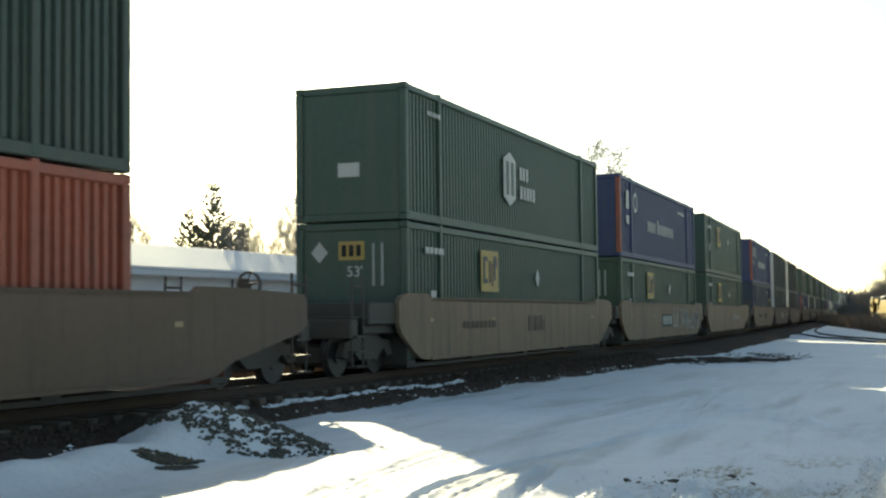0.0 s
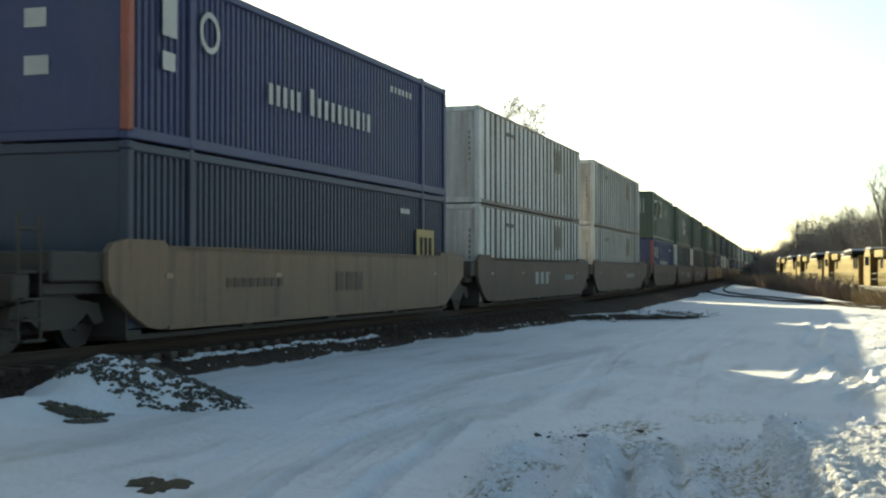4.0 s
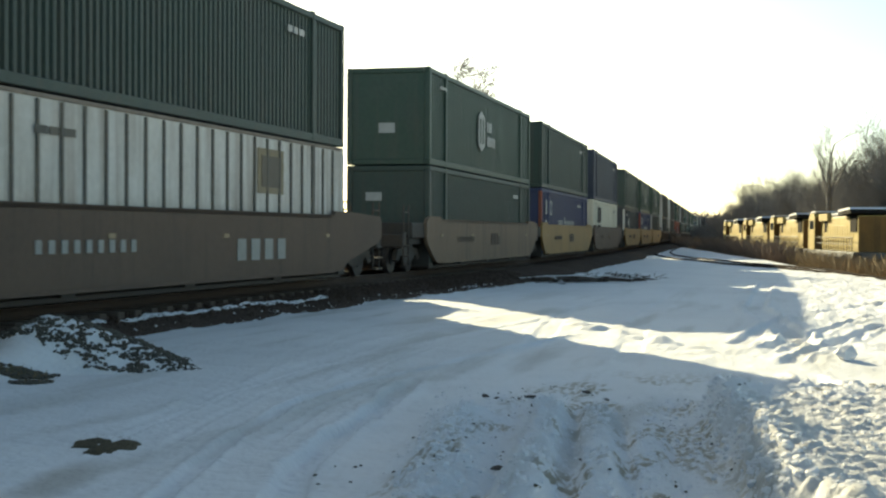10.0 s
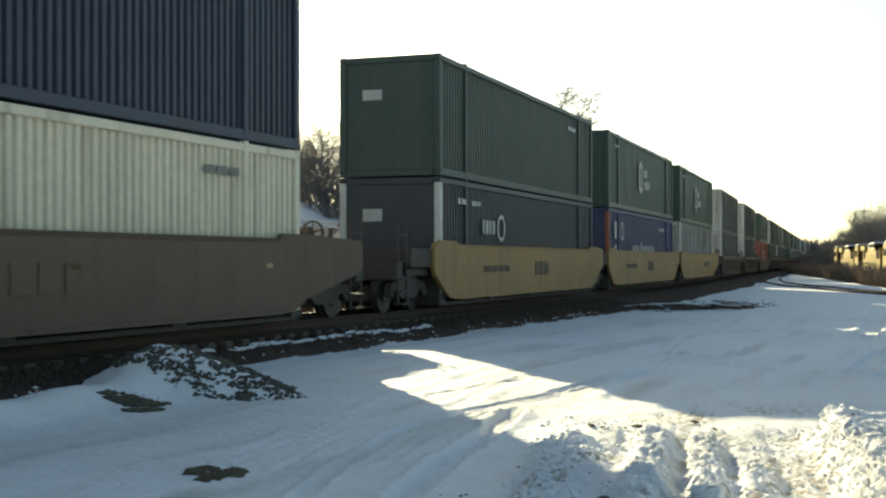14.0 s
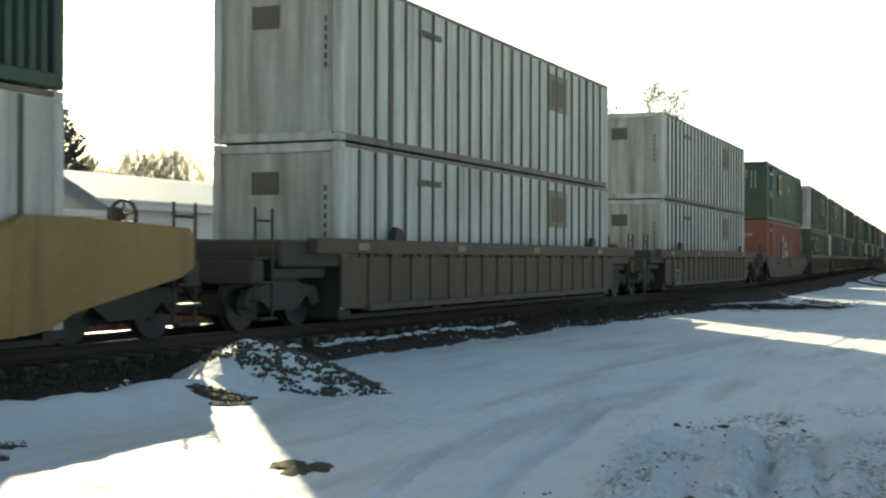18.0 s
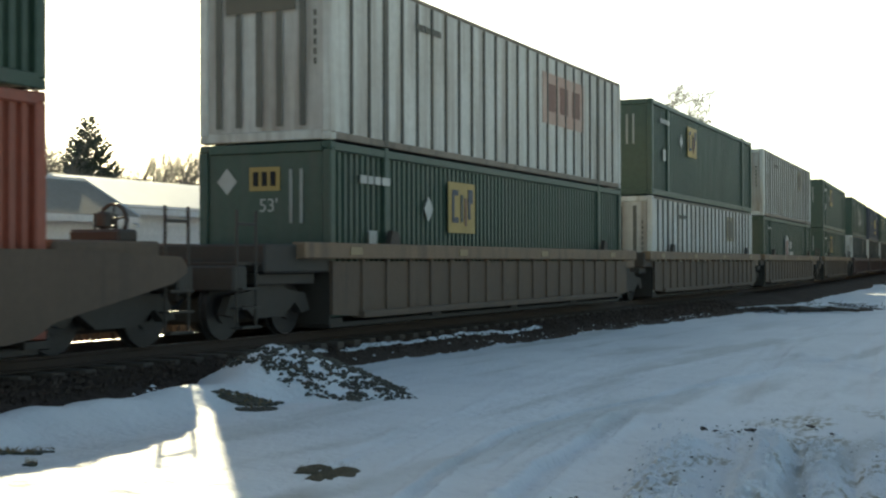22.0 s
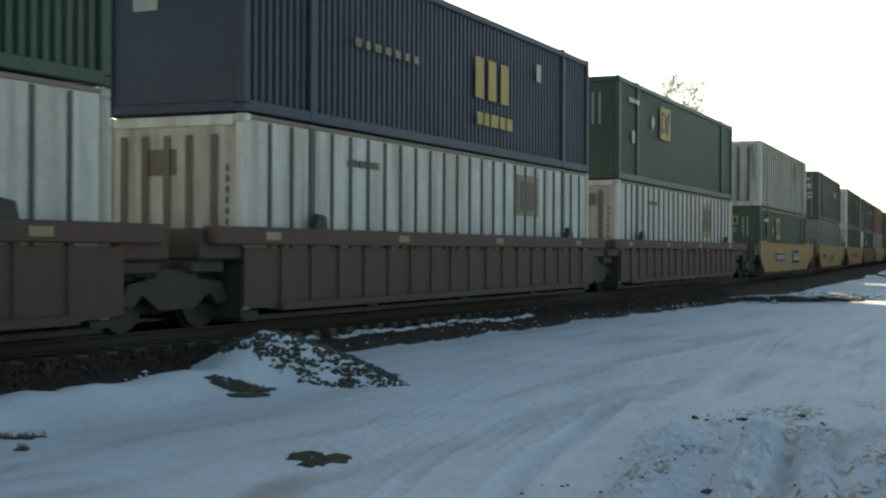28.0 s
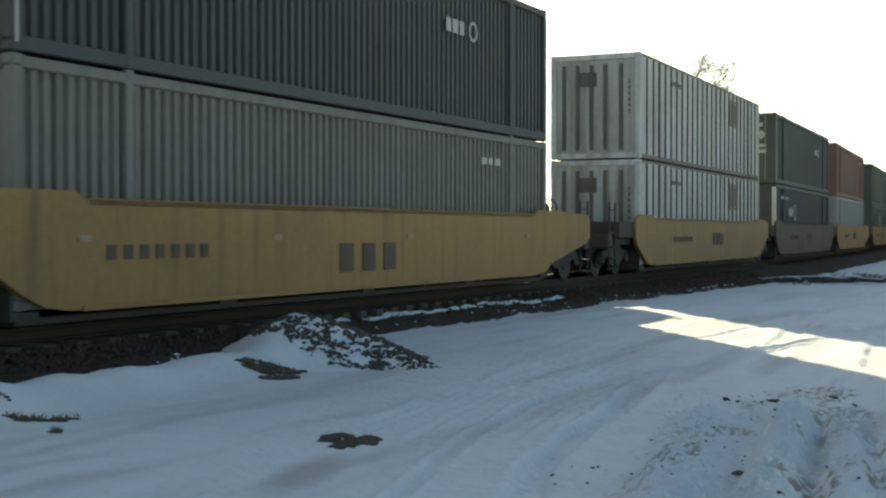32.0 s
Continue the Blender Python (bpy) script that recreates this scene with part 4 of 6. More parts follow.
# ---- well cars ----
def truck(root, x):
    """A four-wheeled bogie under a car's end."""
    t = part("truck", shared(("truck",), lambda: Shape().box(-0.25, 0.25, -1.05, 1.05, 0.5, 0.78, 0.04).box(-0.12, 0.12, -0.9, 0.9, 0.78, 0.95).box(-1.15, 1.15, -0.62, 0.62, 0.22, 0.62, 0.05), STEEL), STEEL, root, "dark cast-steel bogie", at=(x, 0, 0))
    frame_outline = [(-1.2, 0.38), (-1.05, 0.66), (-0.5, 0.72), (-0.35, 0.85), (0.35, 0.85), (0.5, 0.72), (1.05, 0.66), (1.2, 0.38), (0.95, 0.34), (0.75, 0.52), (0.4, 0.3), (-0.4, 0.3), (-0.75, 0.52), (-0.95, 0.34)]
    for y in (-1.0, 1.0):
        part("side_frame", shared(("side_frame",), lambda: Shape().prism(frame_outline, -0.07, 0.07), STEEL), STEEL, t, at=(0, y, 0))
    def wheel():
        s = Shape().tube((0, -0.065, 0), (0, 0.065, 0), 0.44, n=24).tube((0, 0.03, 0), (0, 0.065, 0), 0.47, n=24)
        return s.ring((0, 0, 0), 0.2, 0.1, depth=0.2)
    for dx in (-0.87, 0.87):
        part("axle", shared(("axle",), lambda: Shape().tube((0, -0.8, 0), (0, 0.8, 0), 0.08), STEEL), STEEL, t, at=(dx, 0, 0.44))
        for y in (-0.75, 0.75):
            ob = part("wheel", shared(("wheel",), wheel, WORN), WORN, t)
            ob.matrix_basis = pose(dx, y, 0.44, 0, 0, 0 if y < 0 else 180)


def platform(root, end, color, long):
    """The closed deck beyond a well, with steps, handrails and, on a car's end, the brake wheel."""
    m, L = PAINT[color], (2.75 if long else 1.5)
    x0, x1 = HX + 0.06, HX + 0.06 + L
    flip = Matrix() if end > 0 else pose(0, 0, 0, 0, 0, 180)
    # the near deck's shade is put in as dark steel instead of car paint
    m = m if end > 0 else STEEL
    part("end_platform", Shape().box(x0, x0 + L * 0.72, -1.34, 1.34, 0.98, 1.42, 0.03), m, root).matrix_basis = flip
    part("draft_sill", Shape().box(x0, x1, -0.32, 0.32, 0.55, 0.975, 0.03), STEEL, root).matrix_basis = flip
    part("end_bulkhead", Shape().box(x0 - 0.06, x0 - 0.005, -1.3, 1.3, 0.12, 1.3, 0.015), STEEL, root).matrix_basis = flip
    part("bolster", Shape().box(x0 + 0.3, x0 + L * 0.72, -1.2, 1.2, 0.8, 0.975, 0.02), STEEL, root).matrix_basis = flip
    if not long:
        return
    part("end_sill", Shape().box(x1 - 0.35, x1, -1.3, 1.3, 0.72, 1.1, 0.03), STEEL, root).matrix_basis = flip
    part("crossover_step", Shape().box(x1 - 0.85, x1 - 0.1, -1.25, 1.25, 1.1, 1.15, 0.01), STEEL, root).matrix_basis = flip
    for y in (-1.28, 1.28):
        st = Shape()
        for z in (0.2, 0.48, 0.76):
            st.box(x1 - 0.6, x1 - 0.1, y - 0.1, y + 0.1, z - 0.015, z + 0.015)
        for dx in (-0.6, -0.1):
            st.tube((x1 + dx, y, 0.18), (x1 + dx, y, 1.9), 0.025, n=6)
        st.tube((x1 - 0.6, y, 1.7), (x1 - 0.1, y, 1.7), 0.022, n=6)
        part("step_ladder", st, STEEL, root).matrix_basis = flip
    part("coupler", Shape().box(x1, x1 + 0.6, -0.09, 0.09, 0.68, 0.88, 0.03).box(x1 + 0.42, x1 + 0.82, -0.19, 0.19, 0.62, 0.94, 0.05), STEEL, root).matrix_basis = flip
    hose = Shape()
    for i in range(5):
        hose.tube((x1 + 0.1 * i, 0.4, 0.6 - 0.06 * math.sin(i * 0.8) * 2), (x1 + 0.1 * (i + 1), 0.4, 0.6 - 0.06 * math.sin((i + 1) * 0.8) * 2), 0.025, n=6)
    part("air_hose", hose, BLACK, root).matrix_basis = flip
    if end > 0:
        b = Shape().box(x1 - 1.25, x1 - 0.85, -1.05, -0.2, 1.4, 1.58, 0.04).tube((x1 - 0.9, -0.5, 1.3), (x1 - 0.9, -0.5, 1.75), 0.045).box(x1 - 0.98, x1 - 0.8, -0.58, -0.42, 1.6, 1.82, 0.03)
        part("brake_stand", b, STEEL, root)
        w = Shape().ring((x1 - 0.7, -0.5, 1.71), 0.24, 0.035, axis="x", depth=0.05)
        for a in range(5):
            w.tube((x1 - 0.72, -0.5, 1.71), (x1 - 0.7, -0.5 + 0.22 * math.cos(a * 1.257 + 0.4), 1.71 + 0.22 * math.sin(a * 1.257 + 0.4)), 0.015, n=5)
        w.tube((x1 - 0.8, -0.5, 1.71), (x1 - 0.68, -0.5, 1.71), 0.05, n=8)
        part("brake_wheel", w, STEEL, root, "spoked hand-brake wheel")


FLOOR = 0.24   # container floor over the rail head


def well_car(color, style, near_end, far_end, label):
    TOP = 1.3 if style == "low" else 1.62  # upper edge of the side
    """near_end, far_end: 'car' for a coupled end with its own bogie, 'joint' for an articulated one."""
    root = thing("well_car", label, "well car", "cars of the train")
    m = PAINT[color]
    W = 1.5 if style == "ribbed" else 1.42
    xn, xf = -(HX + (0.75 if near_end == "car" else 0.6)), HX + (2.5 if far_end == "car" else 1.2)
    for side in (-1, 1):
        if style != "ribbed":
            o = [(-7.3, 0.22), (7.3, 0.22), (7.7, 0.27), (8.1, 0.45), (xf - 0.3, 0.86), (xf, 1.0), (xf, TOP - 0.2), (xf - 0.12, TOP - 0.08), (8.3, TOP), (7.2, TOP), (7.05, TOP - 0.1), (-7.05, TOP - 0.1), (-7.2, TOP), (-8.3, TOP), (xn + 0.12, TOP - 0.08), (xn, TOP - 0.2), (xn, 1.0), (xn + 0.12, 0.8), (-8.05, 0.42), (-7.7, 0.27)]
            part("side_sill", shared(("side_sill", color, style, near_end, far_end), lambda: Shape().prism(o, -0.05, 0.05), m), m, root, at=(0, side * (W - 0.05), 0))
            part("lower_flange", shared(("lower_flange", color), lambda: Shape().box(-7.1, 7.1, -0.09, 0.09, -0.03, 0.03), m), m, root, at=(0, side * (W - 0.06), 0.235))
            part("top_chord", shared(("top_chord", color, style), lambda: Shape().box(-7.0, 7.0, -0.06, 0.06, -0.05, 0.05, 0.012), m), m, root, at=(0, side * (W - 0.06), TOP - 0.13))
        else:
            chord = PAINT[{"brown": "tan"}.get(color, color)]
            web = PAINT["car_grey"] if color in ("tan", "brown") else m
            T = TOP - 0.16
            part("side_web", shared(("side_web", color), lambda: Shape().prism([(-8.2, 0.3), (-7.3, 0.24), (7.3, 0.24), (8.2, 0.3), (8.2, T - 0.3), (-8.2, T - 0.3)], -0.03, 0.03), web), web, root, at=(0, side * (W - 0.13), 0))
            part("top_chord", shared(("top_chord", color, "ribbed", near_end, far_end), lambda: Shape().box(xn - 0.4, xf - 0.4, -0.12, 0.12, -0.13, 0.13, 0.02), chord), chord, root, "", at=(0, side * (W - 0.12), T - 0.13))
            part("bottom_chord", shared(("bottom_chord", color), lambda: Shape().box(-7.3, 7.3, -0.12, 0.12, -0.06, 0.06, 0.015), web), web, root, at=(0, side * (W - 0.12), 0.27))
            if side < 0:
                for i in range(17):
                    part("stiffener", shared(("stiffener", color), lambda: Shape().box(-0.05, 0.05, -0.09, 0.0, 0.3, T - 0.26, 0.01), web), web, root, at=(-7.2 + i * 0.9, -(W - 0.15), 0))
                for x in (-7.6, -3.2, 1.4, 6.6):
                    part("reflector", shared(("reflector",), lambda: rect(-0.2, 0.2, -0.06, 0.06), SQUARE), SQUARE, root, at=(x, -W - 0.006, T - 0.13))
            for x in (-6.1, 6.1):
                part("corner_guide", shared(("corner_guide",), lambda: Shape().prism([(-0.2, 0.0), (0.2, 0.0), (0.14, 0.2), (-0.1, 0.24)], -0.05, 0.05), STEEL), STEEL, root, at=(x, side * (W - 0.07), T))
    part("well_floor", shared(("well_floor",), lambda: Shape().box(-8.0, 8.0, -1.25, 1.25, 0.06, 0.16, 0.02), STEEL), STEEL, root)
    for x in (-7.9, -4.0, 0.0, 4.0, 7.9):
        part("cross_bearer", shared(("cross_bearer",), lambda: Shape().box(-0.2, 0.2, -1.3, 1.3, 0.14, FLOOR - 0.01), STEEL), STEEL, root, at=(x, 0, 0))
    for end, sort in ((-1, near_end), (1, far_end)):
        platform(root, end, color, sort == "car")
        if sort == "car":
            truck(root, end * (HX + 1.5))
        elif end > 0:
            truck(root, HX + 1.66)
    return root


def car_side(root, name, x0, x1, z0, z1, material, label="", lift=0.0, style="smooth"):
    y = -1.42 if style == "smooth" else -1.5
    return part(name, rect(x0 - HX, x1 - HX, z0, z1), material, root, label, at=(0, y - 0.006 - lift, 0))


def number_bars(root, x, z, n, h, w, material, step=0.39, lift=0.0):
    for i in range(n):
        car_side(root, "lettering_bar", x + i * step, x + i * step + w, z, z + h, material, lift=lift)


def plates(root):
    """A dark plate with pale block marks and a dark number plate with pale bars."""
    car_side(root, "mark_plate", 9.58, 12.1, 0.58, 1.2, BLACK, "dark plate with pale block marks")
    number_bars(root, 9.85, 0.7, 3, 0.38, 0.46, SIGNWHITE, 0.77, 0.014)
    car_side(root, "mark_plate", 3.7, 6.8, 0.7, 1.06, BLACK, "dark number plate with pale bars")
    number_bars(root, 3.95, 0.77, 7, 0.22, 0.27, SIGNWHITE, 0.39, 0.014)


def faint_marks(root):
    number_bars(root, 8.0, 0.72, 3, 0.4, 0.4, PAINT["brown"], 0.55)
    number_bars(root, 3.0, 0.85, 8, 0.16, 0.2, PAINT["brown"], 0.3)


def pale_marks(root):
    """A large pale mark of four blocks beyond the middle and a short row of small ones before it."""
    number_bars(root, 9.8, 0.58, 4, 0.42, 0.4, PAINT["grey"], 0.66)
    number_bars(root, 3.0, 0.8, 9, 0.2, 0.16, PAINT["grey"], 0.34)


def pale_number(root):
    number_bars(root, 9.9, 0.8, 8, 0.22, 0.2, PAINT["grey"], 0.37)


def three_blocks(root):
    number_bars(root, 6.95, 0.68, 3, 0.42, 0.5, PAINT["grey"], 0.85)
    number_bars(root, 12.2, 0.8, 6, 0.18, 0.16, PAINT["grey"], 0.3)


def dark_plate(root):
    car_side(root, "mark_plate", 10.1, 13.0, 0.8, 1.06, PAINT["brown"], "dark worn number plate")
    number_bars(root, 10.3, 0.86, 7, 0.14, 0.2, PAINT["dull_grey"], 0.36, 0.014)


def worn_marks(root):
    number_bars(root, 1.4, 0.8, 7, 0.18, 0.16, PAINT["brown"], 0.31)
    number_bars(root, 6.9, 0.5, 3, 0.46, 0.42, PAINT["brown"], 0.72)


def scrawl(root):
    """Pale looping spray paint across the far half of the side."""
    car_side(root, "mark_plate", 6.8, 9.1, 0.62, 1.12, STEEL, "dark plate with pale block marks")
    number_bars(root, 6.95, 0.7, 3, 0.34, 0.55, PAINT["grey"], 0.7, 0.014)
    r = random.Random(8)
    for i in range(9):
        x = 9.5 + i * 0.72
        pts = [(x - HX + r.uniform(-0.1, 0.75), r.uniform(0.4, 1.42)) for _ in range(8)]
        v = []
        for a, b, c in zip([pts[0]] + pts, pts, pts[1:] + [pts[-1]]):
            dx, dz = c[0] - a[0], c[1] - a[1]
            n = math.hypot(dx, dz) or 1.0
            v += [(b[0] + dz / n * 0.06, 0, b[1] - dx / n * 0.06), (b[0] - dz / n * 0.06, 0, b[1] + dx / n * 0.06)]
        part("spray_paint", Shape().add(v, [(2 * k, 2 * k + 2, 2 * k + 3, 2 * k + 1) for k in range(7)]), PAINT["grey"], root, "faded pale spray-painted stroke", at=(0, -1.432 - 0.002 * i, 0))


def length_mark(root):
    ob = part("length_mark", text_mesh("length_mark", "53", 0.75, PAINT["grey"]), PAINT["grey"], root, "stencilled number on the side")
    ob.matrix_basis = pose(0.75 - HX, -1.53, 0.28)


# far-end place of each stack at 0 s, upper and lower container, car colour, side, near and far end of its car
STACKS = [
    (14.9, "green", "orange", "brown", "smooth", "car", "car"),
    (40.7, "hex", "panel", "tan", "smooth", "car", "joint"), (60.15, "blue", "panel", "tan", "smooth", "joint", "joint"), (79.8, "panel", "panel", "tan", "smooth", "joint", "car"),
    (103.4, "blue", "navy_square", "tan", "smooth", "car", "joint"), (122.9, "white", "white", "brown", "smooth", "joint", "joint"), (142.4, "white", "white", "brown", "smooth", "joint", "car"),
    (165.9, "panel", "blue", "brown", "smooth", "car", "joint"), (185.2, "hex", "white", "brown", "smooth", "joint", "joint"), (204.45, "green", "white", "brown", "smooth", "joint", "car"),
    (228.2, "hex", "green", "tan", "smooth", "car", "joint"), (247.4, "green", "blue", "yellow", "smooth", "joint", "joint"), (266.65, "dark", "cream", "brown", "smooth", "joint", "car"),
    (290.2, "green", "navy", "yellow", "smooth", "car", "joint"), (309.2, "hex", "blue", "yellow", "smooth", "joint", "joint"), (328.1, "hex", "white", "yellow", "smooth", "joint", "car"),
    (351.2, "white", "white", "car_grey", "ribbed", "car", "car"), (374.1, "white", "white", "car_grey", "ribbed", "car", "car"), (397.5, "panel", "orange", "brown", "low", "car", "car"),
    (420.2, "white_red", "panel_beside", "tan", "ribbed", "car", "joint"), (439.6, "panel_beside", "white_posts", "tan", "ribbed", "joint", "joint"), (458.6, "white", "hex_red", "tan", "ribbed", "joint", "car"),
    (481.1, "panel_beside", "panel_beside", "brown", "ribbed", "car", "car"),
    (504.0, "hex", "white", "red_brown", "ribbed", "car", "joint"), (523.1, "navy_yellow", "white_posts", "red_brown", "ribbed", "joint", "joint"), (542.0, "panel_beside", "white_square", "red_brown", "ribbed", "joint", "car"),
    (564.9, "white_posts", "panel_beside", "yellow", "smooth", "car", "car"), (588.1, "navy_doors", "dull", "yellow", "smooth", "car", "car"),
    (611.3, "white_posts", "white_posts", "yellow", "smooth", "car", "joint"), (631.0, "navy_doors", "navy", "car_grey", "smooth", "joint", "joint"), (650.6, "faded", "grey", "yellow", "smooth", "joint", "car"),
    (674.0, "green", "hex", "yellow", "smooth", "car", "joint"), (693.4, "panel", "white", "yellow", "smooth", "joint", "joint"), (712.8, "blue", "panel", "tan", "smooth", "joint", "car"),
    (736.2, "white", "white", "tan", "smooth", "car", "joint"), (755.6, "hex", "panel", "tan", "smooth", "joint", "car"),
]
CAR_LABEL = {"tan": "dusty tan steel well car", "yellow": "grimy yellow steel well car", "brown": "dull brown steel well car", "car_grey": "dark grey steel well car", "red_brown": "rust-red steel well car"}
SPEED = 17.54
MOVERS = []
rng = random.Random(4)
CARS = {}
EXTRAS = {"lettering_bar", "mark_plate", "spray_paint", "length_mark"} | {"side_reflector"}
for far, upper, lower, color, style, near_end, far_end in STACKS:
    key = (color, style, near_end, far_end)
    if key in CARS:
        car = copy_thing(CARS[key], Matrix())
        for o in [o for o in car.children if o.name.split(".")[0] in EXTRAS]:
            bpy.data.objects.remove(o)
    else:
        side = "ribbed, with stiffeners under a top chord" if style == "ribbed" else "with smooth bulging sides"
        car = well_car(*key, CAR_LABEL[color] + " " + side)
        CARS[key] = car
    mark = {564.9: plates, 60.15: scrawl, 374.1: length_mark, 142.4: pale_number, 122.9: three_blocks, 79.8: pale_number, 328.1: dark_plate, 588.1: worn_marks, 204.45: pale_marks, 185.2: pale_marks}.get(far)
    if mark:
        mark(car)
    elif style != "ribbed":
        faint_marks(car)
    if style != "ribbed":
        for x in (0.9, 5.0, 9.2, 14.6):
            car_side(car, "side_reflector", x, x + 0.22, 1.02, 1.1, SQUARE)
    low, high = make_container(lower), make_container(upper)
    for ob, z in ((car, RAIL_Z), (low, RAIL_Z + FLOOR), (high, RAIL_Z + FLOOR + CH + 0.02)):
        MOVERS.append((ob, far - HX + (2.4 if ob is car and far < 15 else 0.0), z))


# ---- by the railway: rubble heap, thawed patches, old sleepers, clods ----
def blob(rng, r, flat=0.75, n=1):
    """An uneven stone or clod, about 20 triangles."""
    t = (1 + 5 ** 0.5) / 2
    pts = [(-1, t, 0), (1, t, 0), (-1, -t, 0), (1, -t, 0), (0, -1, t), (0, 1, t), (0, -1, -t), (0, 1, -t), (t, 0, -1), (t, 0, 1), (-t, 0, -1), (-t, 0, 1)]
    tri = [(0, 11, 5), (0, 5, 1), (0, 1, 7), (0, 7, 10), (0, 10, 11), (1, 5, 9), (5, 11, 4), (11, 10, 2), (10, 7, 6), (7, 1, 8), (3, 9, 4), (3, 4, 2), (3, 2, 6), (3, 6, 8), (3, 8, 9), (4, 9, 5), (2, 4, 11), (6, 2, 10), (8, 6, 7), (9, 8, 1)]
    v = []
    for p in pts:
        k = r / 1.9 * rng.uniform(0.7, 1.25)
        v.append((p[0] * k * 1.15, p[1] * k, p[2] * k * flat))
    return Shape().add(v, tri)


PILE = Vector((14.5, 9.75))
HEAP_R, HEAP_F = Vector((0.557, -0.83)), Vector((-0.83, -0.557))  # along the heap, and down its bare face
REACH = [(-180, 1.15), (-120, 1.0), (-60, 1.25), (0, 1.5), (45, 2.45), (75, 2.1), (100, 1.75), (130, 1.5), (160, 1.25), (180, 1.15)]


def pile_z(x, y):
    d = Vector((x, y)) - PILE
    u, w = d.dot(HEAP_R), d.dot(HEAP_F)
    k = max(0.0, 1 - d.length / between(REACH, math.degrees(math.atan2(w, u))))
    tip = 1.03 - math.sqrt((1 - k) ** 2 + 0.06)
    h = 0.72 * tip ** (1.1 + 0.3 * max(0.0, -u / max(0.05, d.length)) - 0.28 * max(0.0, u / max(0.05, d.length))) if tip > 0 else 0.0
    h += min(1.0, 3 * k) * (0.035 * noise.noise((x * 2.3, y * 2.3, 8.0)) + 0.02 * noise.noise((x * 6.0, y * 6.0, 3.0)))
    return max(0.0, h)


def bare_face(u, w):
    """Whether the stones show here, along and down the heap."""
    rag = 0.16 * noise.noise((u * 3.0, w * 3.0, 2.0)) + 0.07 * noise.noise((u * 9.0, w * 9.0, 5.0))
    low = between([(-0.6, 0.5), (-0.45, 0.6), (-0.2, 1.0), (0.2, 1.45), (0.5, 1.8), (0.9, 2.0), (1.2, 2.0), (1.5, 1.85), (1.9, 1.8)], u)
    high = between([(-0.6, 0.5), (-0.45, 0.36), (0.2, 0.26), (0.6, 0.2), (0.9, 0.06), (1.2, -0.15), (1.9, -0.3)], u)
    return -0.55 < u + rag < 1.85 and high < w + rag < low


rng = random.Random(11)
heap = thing("rubble_heap", "mound of dark stones under a crust of snow", "rubble heap", at=pose(PILE.x, PILE.y, 0))
cap = Shape()
N = 90
cap.add([(u - PILE.x, w - PILE.y, pile_z(u, w) - 0.02 + ground_z(u, w)) for u in [PILE.x - 3.2 + 5.6 * i / N for i in range(N + 1)] for w in [PILE.y - 2.6 + 4.6 * j / N for j in range(N + 1)]],
        [(i * (N + 1) + j, (i + 1) * (N + 1) + j, (i + 1) * (N + 1) + j + 1, i * (N + 1) + j + 1) for i in range(N) for j in range(N)])
part("snow_crust", cap, SNOW, heap, smooth=True)
stones = [blob(rng, 0.034, 0.7).mesh("stone", STONE) for _ in range(7)]
gravel = Shape()
count = 0
while count < 1500:
    u, w = rng.uniform(-0.6, 1.95), rng.uniform(-0.4, 2.2)
    if not bare_face(u, w) or noise.noise((u * 4.0, w * 4.0, 9.0)) + 0.5 * noise.noise((u * 11.0, w * 11.0, 1.0)) < rng.uniform(-0.42, 0.22):
        continue
    q = PILE + HEAP_R * u + HEAP_F * w
    z = pile_z(q.x, q.y) + ground_z(q.x, q.y) - 0.012
    k = rng.uniform(0.4, 0.95) if rng.random() < 0.85 else rng.uniform(0.95, 1.5)
    if count < 300:
        ob = part("stone", stones[count % 7], STONE, heap)
        ob.matrix_basis = pose(q.x - PILE.x, q.y - PILE.y, z, rng.uniform(-30, 30), rng.uniform(-30, 30), rng.uniform(0, 360)) @ Matrix.Diagonal((k, k, k, 1))
    else:
        g = blob(rng, 0.03 * k, 0.7)
        gravel.add([(e[0] + q.x - PILE.x, e[1] + q.y - PILE.y, e[2] + z) for e in g.v], g.f)
    count += 1
tagged(part("gravel", gravel, STONE, heap), kind="stuff")

